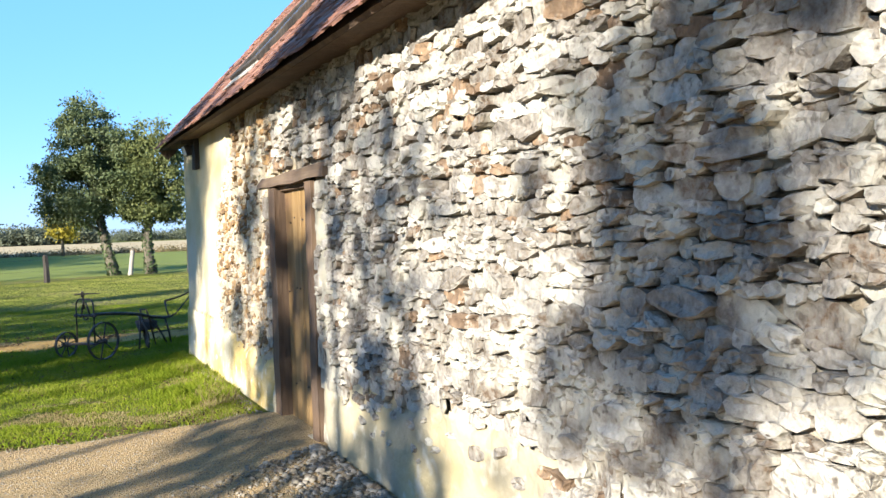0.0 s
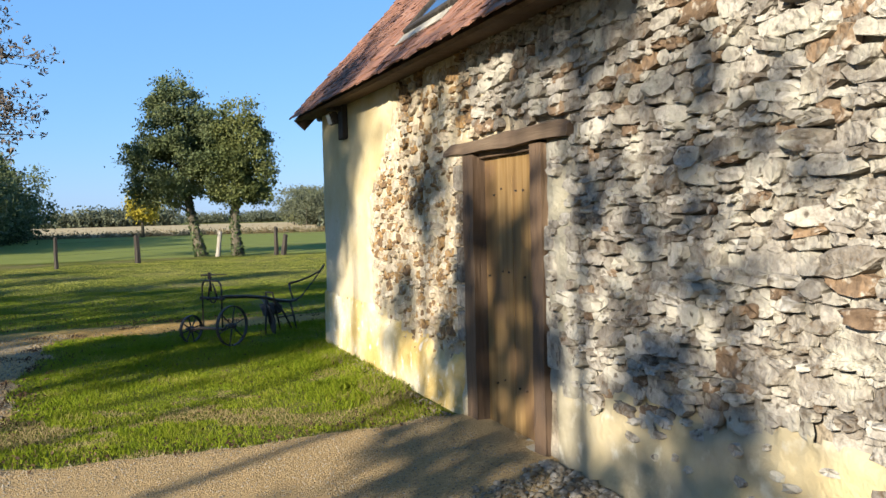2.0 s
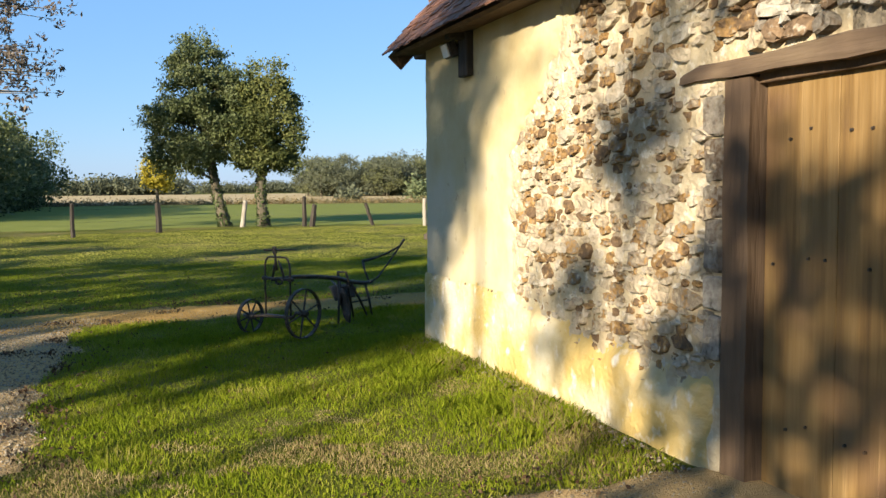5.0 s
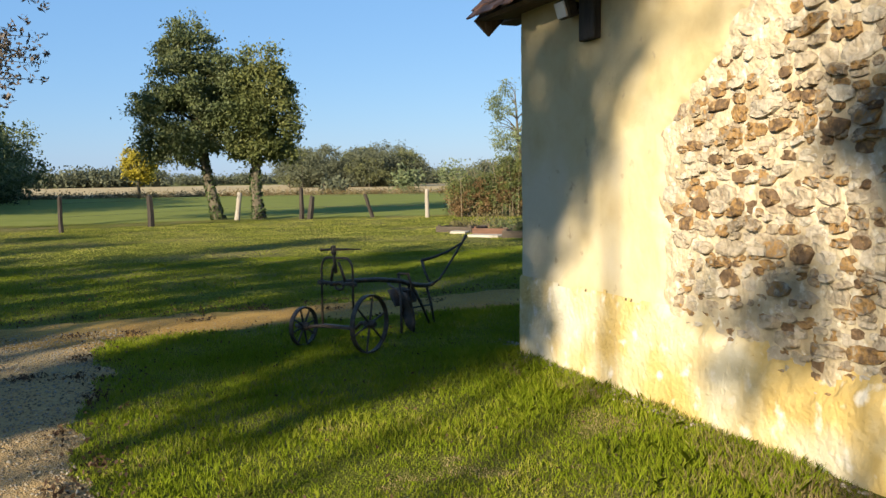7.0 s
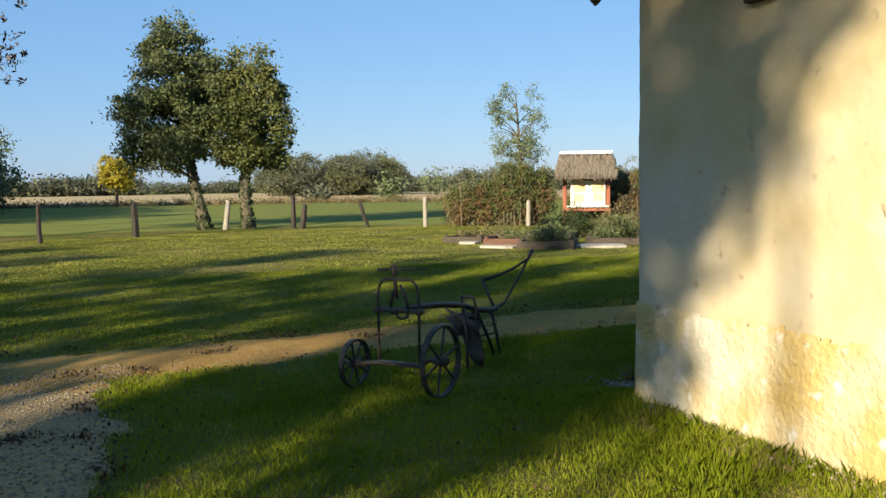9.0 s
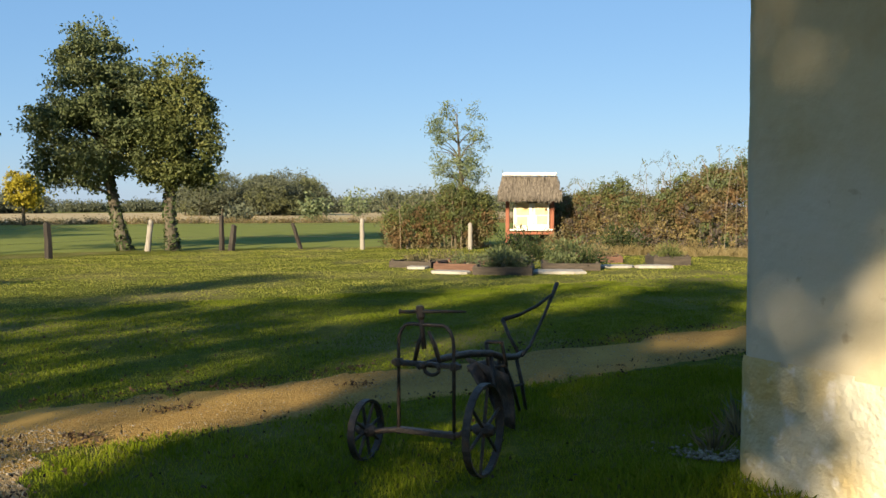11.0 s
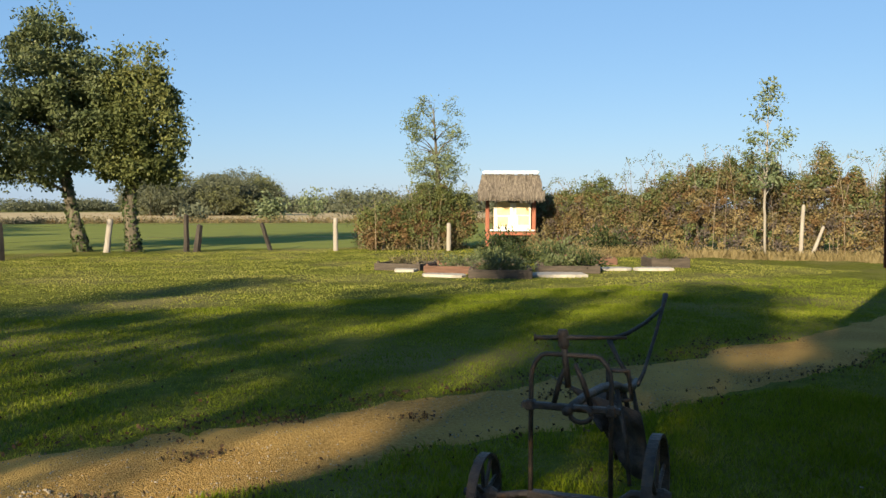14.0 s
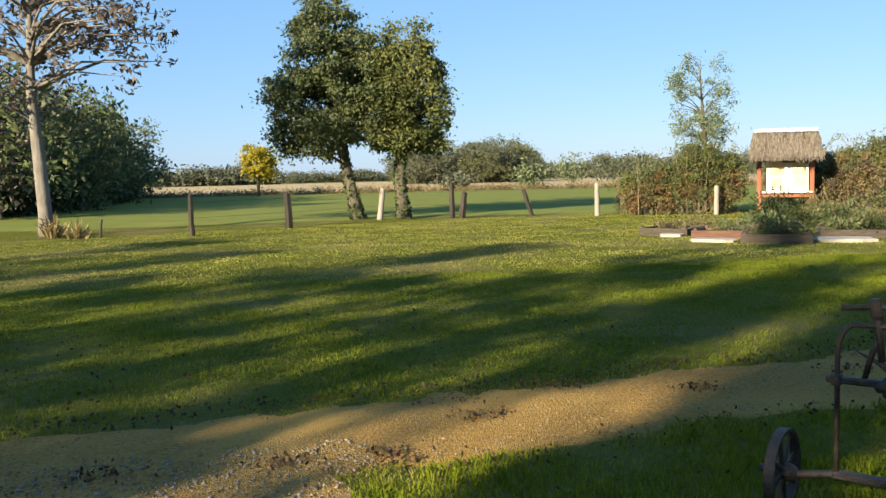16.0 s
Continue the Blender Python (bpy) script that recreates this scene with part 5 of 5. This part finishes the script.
share_plate()
for f0, z0, f1, l1 in ((0.95, 0.50, 0.82, 0.10), (1.10, 0.46, 1.28, -0.06), (1.42, 0.40, 1.48, 0.05), (1.15, 0.44, 1.42, 0.03)):
    part("leg", Soup().tube([pl(f0, 0, z0), pl((f0 + f1) / 2, l1 * 0.6, z0 * 0.55), pl(f1, l1, 0.02)], [0.014, 0.015, 0.011], 6).mesh("leg", M["iron"], True), plough)
part("stretcher", Soup().tube([pl(1.2, -0.04, 0.20), pl(1.46, 0.04, 0.21)], 0.010, 6).mesh("stretcher", M["iron"], True), plough)
part("handle", Soup().tube([pl(1.48, 0.02, 0.40), pl(1.62, 0.03, 0.45), pl(1.82, 0.06, 0.63), pl(2.0, 0.08, 0.80), pl(2.07, 0.085, 0.865)], [0.013, 0.011, 0.0105, 0.013, 0.017], 8).mesh("handle", M["iron"], True), plough, "long upswept plough handle")
part("handle", Soup().tube([pl(1.52, -0.02, 0.41), pl(1.55, -0.10, 0.52), pl(1.60, -0.17, 0.63)], [0.013, 0.012, 0.016], 8).mesh("handle", M["iron"], True), plough)
part("grip_bar", Soup().tube([pl(1.60, -0.17, 0.63), pl(1.70, -0.08, 0.66), pl(1.84, 0.0, 0.71), pl(1.98, 0.08, 0.79)], [0.018, 0.013, 0.012, 0.012], 8).mesh("grip_bar", M["iron"], True), plough)

# ---- grass, pebbles, fallen leaves ----
def grass(name, label, x0, x1, y0, y1, n, hgt, wid, seed, keep, tall=None, mat="blade_lawn"):
    rng = np.random.default_rng(seed)
    x, y = rng.uniform(x0, x1, n), rng.uniform(y0, y1, n)
    ok = np.array([keep(a, b) for a, b in zip(x, y)])
    x, y = x[ok], y[ok]
    n = len(x)
    z = np.array([ground_z(a, b) for a, b in zip(x, y)]) - 0.004
    patch = np.array([0.75 + 0.55 * fbm(a * 1.3, b * 1.3, 6.0) for a, b in zip(x, y)])
    h = hgt * np.clip(patch, 0.25, 1.6) * rng.uniform(0.5, 1.25, n)
    if tall is not None:
        h *= np.array([tall(a, b) for a, b in zip(x, y)])
    a = rng.uniform(0, 2 * np.pi, n)
    w = wid * rng.uniform(0.6, 1.3, n)
    lean = h[:, None] * rng.normal(0, 0.42, (n, 2))
    b = np.stack([x, y, z], 1)
    side = np.stack([np.cos(a) * w, np.sin(a) * w, np.zeros(n)], 1)
    mid = b + np.concatenate([lean * 0.35, (h * 0.6)[:, None]], 1)
    tip = b + np.concatenate([lean, h[:, None]], 1)
    v = np.stack([b - side, b + side, mid + side * 0.6, tip, mid - side * 0.6], 1).reshape(-1, 3)
    f = np.arange(5 * n).reshape(-1, 5)
    g = part(name, mesh_of(name, v, f, M[mat]), None, kind="stuff")
    return tagged(g, label, "grass")


def lawn_only(x, y):
    m = drive_mask(x, y)
    return m < 0.02 and not (WALL_X - 0.03 < x < 7.3 and y < CORNER_Y + 0.02) and (m < -0.12 or (hash((round(x * 997), round(y * 991))) % 3 > 0))


def dry(x, y):
    """1 where the near lawn has withered to straw."""
    return sstep(0.02, 0.28, fbm(x * 1.1, y * 1.3, 11.0) + 0.22 * sstep(10.0, 8.2, y) - 0.15) * sstep(11.2, 9.6, y)


grass("grass_near", "bright green uneven grass beside the barn wall", -2.2, 4.2, 7.4, 14.7, 190000, 0.05, 0.0036, 41, lawn_only, tall=lambda x, y: 1 + 0.6 * sstep(0.6, 1.5, x) * sstep(12.4, 11.6, y) + 0.25 * sstep(8.6, 7.8, y) - 0.75 * dry(x, y), mat="blade")
grass("grass_withered", "withered straw-coloured grass patches by the drive", -2.0, 1.5, 7.5, 11.2, 60000, 0.035, 0.003, 45, lambda x, y: lawn_only(x, y) and dry(x, y) > 0.35, mat="dry_grass")
grass("grass_wall_foot", "pale dry grass along the foot of the wall", 1.25, 1.66, 7.6, 11.9, 9000, 0.06, 0.003, 46, lambda x, y: lawn_only(x, y) and fbm(x, y * 1.5, 2) > 0.05, mat="dry_grass")
grass("grass_lawn", "short green lawn beyond the sandy track", -7.5, 9.0, 15.2, 22.5, 210000, 0.034, 0.005, 42, lawn_only)
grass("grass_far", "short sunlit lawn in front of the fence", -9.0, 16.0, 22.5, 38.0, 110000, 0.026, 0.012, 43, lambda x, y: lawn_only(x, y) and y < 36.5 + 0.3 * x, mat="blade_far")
grass("grass_side", "lawn along the sandy track", 4.2, 14.0, 12.2, 22.5, 60000, 0.03, 0.007, 44, lawn_only)


BANK = [(13.4, 33.0), (16.2, 29.6), (18.2, 27.0), (21.0, 22.5), (22.5, 19.0)]


def on_bank(x, y):
    """Within a ragged strip along the foot of the hedge."""
    best = 9.0
    for (ax, ay), (bx, by) in zip(BANK, BANK[1:]):
        t = min(1.0, max(0.0, ((x - ax) * (bx - ax) + (y - ay) * (by - ay)) / ((bx - ax) ** 2 + (by - ay) ** 2)))
        best = min(best, math.hypot(x - ax - t * (bx - ax), y - ay - t * (by - ay)))
    return best + 0.7 * fbm(x * 0.7, y * 0.7, 13.0) < 0.75


grass("dry_bank", "strip of dry straw-coloured grass under the hedge", 12.4, 23.5, 18.5, 34.0, 150000, 0.30, 0.006, 47, on_bank, mat="dry_grass")


def pebbles(name, label, n, place, size, seed, mat):
    """Small rough stones, one joined piece of stuff."""
    rng = random.Random(seed)
    V, F = [], []
    base = [(1, 0, 0), (-1, 0, 0), (0, 1, 0), (0, -1, 0), (0, 0, 1), (0, 0, -1)]
    faces = [(0, 2, 4), (2, 1, 4), (1, 3, 4), (3, 0, 4), (2, 0, 5), (1, 2, 5), (3, 1, 5), (0, 3, 5)]
    for _ in range(n):
        x, y, k = place(rng)
        s = size * k * rng.uniform(0.4, 1.4)
        m = Euler((rng.uniform(-.5, .5), rng.uniform(-.5, .5), rng.uniform(0, 6.3))).to_matrix()
        o = len(V)
        c = Vector((x, y, ground_z(x, y) + 0.012 + s * 0.28))
        for b in base:
            V.append(tuple(c + m @ Vector((b[0] * s * rng.uniform(.8, 1.3), b[1] * s * rng.uniform(.6, 1.1), b[2] * s * rng.uniform(.4, .7)))))
        F += [tuple(i + o for i in q) for q in faces]
    ob = part(name, mesh_of(name, V, np.array(F), mat), None, kind="stuff")
    return tagged(ob, label, "stones")


def heap(rng):
    t = rng.random() ** 1.3
    return 1.72 - t * rng.uniform(0.1, 1.35) - 0.02, 4.2 + rng.random() * 2.0 - 0.4 * t, 1.5 - 0.9 * t


pebbles("rubble_heap", "loose pale rubble and pebbles at the foot of the wall", 1500, heap, 0.022, 61, M["pebble"])


def gravel_spot(r):
    while True:
        x, y = (r.uniform(-3.6, 1.55), r.uniform(3.2, 7.8)) if r.random() < 0.55 else (r.uniform(-4.5, -1.3), r.uniform(7.0, 15.0)) if r.random() < 0.7 else (r.uniform(-4.5, 5), r.uniform(13.5, 16.2))
        if drive_mask(x, y) > 0.02 and not (x > 1.55 and y < 12):
            return x, y, 1.0


pebbles("gravel_chips", "loose gravel chippings on the drive", 40000, gravel_spot, 0.0065, 62, M["pebble"])


def drive_spot(r):
    while True:
        x, y = r.uniform(-4.5, -1.3), r.uniform(6.5, 14.8)
        if drive_mask(x, y) > 0.0:
            return x, y, 1.0


pebbles("drive_stones", "coarse grey stones in the gravel drive", 16000, drive_spot, 0.011, 69, M["pebble"])


def corner_spot(r):
    x, y = 1.75 + abs(r.gauss(0, 0.25)), 12.1 + abs(r.gauss(0, 0.25))
    return x, y, 1.0


pebbles("corner_rubble", "pale rubble and chippings round the barn corner", 320, corner_spot, 0.016, 63, M["pebble"])
pebbles("wall_foot_stones", "small stones and crumbs along the foot of the wall", 500, lambda r: (1.60 - abs(r.gauss(0, 0.05)), r.uniform(7.6, 11.8), 1.0), 0.012, 64, M["pebble"])


def fallen(name, label, n, place, size, seed, mat):
    rng = np.random.default_rng(seed)
    r = random.Random(seed)
    p = []
    for _ in range(n):
        x, y = place(r)
        p.append((x, y, ground_z(x, y) + 0.022 + 0.025 * r.random()))
    ob = part(name, leaf_mesh(name, np.array(p), size, mat, seed, 0.6), None, kind="stuff")
    return tagged(ob, label, "leaves")


def edge_spot(r):
    """Near the seam between lawn and gravel, thickest along the far edge of the track."""
    while True:
        x, y = r.uniform(-5.5, 6), r.uniform(7.2, 17.2)
        m = drive_mask(x, y)
        if abs(m + 0.10) < 0.10 + 0.25 * r.random() ** 2 and x < 1.5 + 30 * (y > 12.5) and r.random() < (1.0 if y > 14.9 or y < 8.3 else 0.35):
            return x, y


def lawn_spot(r):
    while True:
        x, y = r.gauss(-3.2, 3.0), r.gauss(16.6, 1.6)
        if 15.2 < y < 24 and drive_mask(x, y) < -0.05:
            return x, y


def path_spot(r):
    if r.random() < 0.4:
        y = r.choice([8.1, 8.7, 9.2, 9.9, 10.3, 11.0, 11.8, 12.5, 13.3])
        return -1.62 + 0.12 * math.sin(y * 5) + r.gauss(0, 0.05), r.gauss(y, 0.10)
    k = r.choice([(-2.6, 14.6), (-1.75, 14.5), (-0.6, 15.0), (0.9, 15.2), (2.1, 15.3), (-1.2, 14.45), (-2.0, 12.6), (-2.4, 11.2), (0.1, 15.55)])
    return r.gauss(k[0], 0.10), r.gauss(k[1], 0.07)


fallen("edge_leaves", "brown fallen leaves along the edge of the gravel", 2400, edge_spot, 0.014, 65, M["dead_leaf"])
fallen("lawn_leaves", "brown fallen leaves scattered over the lawn", 600, lawn_spot, 0.016, 66, M["dead_leaf"])
fallen("path_leaves", "little heaps of dark fallen leaves on the track", 1100, path_spot, 0.014, 67, M["dead_leaf"])
fallen("yard_leaves", "scattered fallen leaves in the near grass", 420, lambda r: (r.uniform(-1.6, 1.5), r.uniform(7.6, 13.8)), 0.013, 68, M["dead_leaf"])
for k, (x, y, hh, n, mt, lab) in enumerate([(2.5, 12.75, 0.22, 60, "dry_grass", "pale dry grass tuft by the barn corner"), (2.05, 12.5, 0.18, 50, "dry_grass", "small pale dry tuft by the barn corner"), (2.75, 13.0, 0.16, 40, "leaf_willow", "grey-green weed by the barn corner"), (-6.2, 35.3, 0.5, 160, "dry_grass", "dry tall grass round the tree foot"), (-5.5, 34.7, 0.4, 120, "dry_grass", "dry grass beside the fence")]):
    herb("weed_tuft", lab, (x, y, ground_z(x, y)), hh * 0.7, hh, n, hh * 0.42, M[mt], 95 + k, 0.12, 2.0)

herb("broad_leaved_plant", "yellow-green broad-leaved plant by the barn corner", (2.66, 12.78, ground_z(2.66, 12.78)), 0.13, 0.14, 44, 0.07, M["leaf_yellowing"], 141, 0.28, 2.2)

# ---- roof tiles and wall stones, piece by piece ----
TW, TL, EXPO = 0.165, 0.25, 0.105
tile_meshes = []
for k in range(6):
    q = random.Random(100 + k)
    bm = bmesh.new()
    bmesh.ops.create_cube(bm, size=1)
    for w in bm.verts:
        w.co = Vector((w.co.x * TL + (q.uniform(-.012, .012) if w.co.x < 0 else 0), w.co.y * TW * 0.97 + q.uniform(-.003, .003), w.co.z * 0.014 + q.uniform(-.003, .003) + 0.02 * (w.co.y ** 2)))
    me = bpy.data.meshes.new("roof_tile")
    bm.to_mesh(me)
    bm.free()
    me.materials.append(M["tile"])
    tile_meshes.append(me)
rest = Soup()
q = random.Random(9)
row = 0
u = -0.02
picked = 0
while u < SLOPE - 0.1:
    y = VERGE_Y - TW / 2 + (TW / 2 if row % 2 else 0) + 0.02
    while y > -3.3:
        yy = y + q.uniform(-.006, .006)
        lift = 0.012 + q.uniform(0, 0.012)
        c = on_roof(u + TL / 2 + q.uniform(-.012, .012), yy, lift)
        m = Matrix.Translation(c) @ Matrix.Rotation(-SL + radians(4.2) + q.uniform(-.03, .03), 4, "Y") @ Matrix.Rotation(q.uniform(-.035, .035), 4, "Z") @ Matrix.Rotation(q.uniform(-.03, .03), 4, "X")
        me = tile_meshes[q.randrange(6)]
        if u < 0.42 and 2.2 < y and picked < 300:
            t = part("roof_tile", me, barn)
            t.matrix_basis = m
            picked += 1
        elif y > 0:
            rest.add([m @ w.co for w in me.vertices], [tuple(p.vertices) for p in me.polygons])
        y -= TW
    u += EXPO
    row += 1
part("roof_tiles_upper", rest.mesh("roof_tiles_upper", M["tile_mass"]), barn, "weathered red clay tiles", kind="stuff")

stone_meshes = []
for k in range(16):
    q = random.Random(200 + k)
    n = 10
    sq = q.uniform(2.5, 5.0)
    back, mid, front = [], [], []
    for i in range(n):
        w = 2 * math.pi * (i + q.uniform(-.25, .25)) / n
        c, s_ = math.cos(w), math.sin(w)
        rr = (abs(c) ** sq + abs(s_) ** sq) ** (-1 / sq) * q.uniform(0.80, 1.10)
        y, z = 0.5 * rr * c, 0.5 * rr * s_
        low = 0.35 * max(0.0, -s_)
        back.append((0.5, y * 1.02, z * 1.02))
        mid.append((-0.72 - low + q.uniform(-.14, .14), y * q.uniform(0.95, 1.0), z * q.uniform(0.95, 1.0)))
        g = q.uniform(0.66, 0.93)
        front.append((-0.95 - low * 0.4 + q.uniform(-.28, .28), y * g, z * g))
    v = back + mid + front + [(-1.0 + q.uniform(-.2, .2), q.uniform(-.1, .1), q.uniform(-.1, .1))]
    f = []
    for i in range(n):
        j = (i + 1) % n
        f += [(i, n + i, n + j, j), (n + i, 2 * n + i, 2 * n + j, n + j), (2 * n + i, 3 * n, 2 * n + j)]
    stone_meshes.append(mesh_of("stone", v, f, M["stone"]))

rest = Soup()
rest_left = Soup()
rest_rust = Soup()
q = random.Random(77)
picked = 0


def lay(y, z, w, h, depth, small=False):
    global picked
    me = stone_meshes[q.randrange(16)]
    m = Matrix.Translation((WALL_X + 0.004, y, z)) @ Matrix.Rotation(q.gauss(0, 0.11), 4, "X") @ Matrix.Rotation(q.gauss(0, 0.14), 4, "Z") @ Matrix.Diagonal((depth, w * (1 if q.random() < .5 else -1), h, 1))
    if 1.45 < y < 3.55 and picked < 300 and 0.7 < z < 2.4:
        t = part("stone", me, barn)
        t.matrix_basis = m
        picked += 1
    elif y < 7.3 and w > 0.055 and q.random() < 0.06 + 0.10 * (z > 2.1):
        rest_rust.add([m @ p.co for p in me.vertices], [tuple(p.vertices) for p in me.polygons])
    else:
        (rest_left if y > 7.3 else rest).add([m @ p.co for p in me.vertices], [tuple(p.vertices) for p in me.polygons])


def lintel_near(y, z):
    return 5.91 < y < 7.89 and 1.95 < z < 2.13


z = 0.28
while z < 2.72:
    h0 = q.choice([0.036, 0.042, 0.048, 0.056, 0.064, 0.074, 0.088])
    y = -2.6 + q.uniform(0, 0.2)
    while y < 10.2:
        left = y > DOOR_L
        big = 1.0 if left else 1.0 + 0.45 * sstep(1.0, 0.7, z) * sstep(4.0, 3.2, y)
        h = h0 * q.uniform(0.85, 1.35) * (0.98 if left else 0.92 * big)
        w = h * q.uniform(1.2, 3.0) if left else h * q.uniform(1.1, 3.4)
        w = min(w, 0.27)
        yc, zc = y + w / 2, z + h0 / 2 + 0.035 * fbm(y * 0.9, z * 2, 8) + (q.uniform(-.022, .022) if left else q.uniform(-.014, .014))
        pm = plaster_mask(yc, zc)
        washed = 5.98 < yc < 6.3 and zc < 1.95 and q.random() < 0.8
        if washed:
            pass
        elif pm < 0.015 and not in_door(yc, zc, 0.02 + w * 0.40) and not lintel_near(yc, zc) and not (left and q.random() < 0.04):
            d = q.choice([0.016, 0.021, 0.027, 0.034, 0.042]) * (0.95 if left else 1.15) * (0.45 if pm > -0.1 else 1.0)
            lay(yc, zc, w * (1.10 if not left else 1.0), h * (1.22 if not left else 1.08), d)
        elif pm < (0.10 if left else 0.22) and zc < 0.66 and q.random() < (0.35 if left else 0.16) and not in_door(yc, zc, 0.02 + w * 0.45):
            lay(yc, zc, w * 1.0, h * 0.95, 0.035)
        y += w + (q.uniform(0.0, 0.008) if not left else q.uniform(-0.002, 0.014))
    z += h0 * 0.96
# pale dressed blocks beside the door frame
zb = 0.62
for h in (0.24, 0.19, 0.27, 0.17, 0.22, 0.20):
    rest.box((WALL_X - 0.012, DOOR_L + 0.075, zb + h / 2), (0.05, 0.13, h - 0.02), bev=0.012, jit=0.008, rng=q)
    if q.random() < 0.6:
        rest.box((WALL_X + 0.006, DOOR_R - 0.09, zb + h / 2), (0.05, 0.14, h - 0.02), bev=0.014, jit=0.010, rng=q)
    zb += h
part("rubble_masonry", rest.mesh("rubble_masonry", M["stone_mass"]), barn, "grey and rust-coloured rubble stones", kind="stuff")
part("warm_masonry", rest_left.mesh("warm_masonry", M["stone_warm"]), barn, "brown and cream rubble stones in pale mortar", kind="stuff")
part("rusty_masonry", rest_rust.mesh("rusty_masonry", M["stone_rust"]), barn, "rust-brown ironstones among the rubble", kind="stuff")
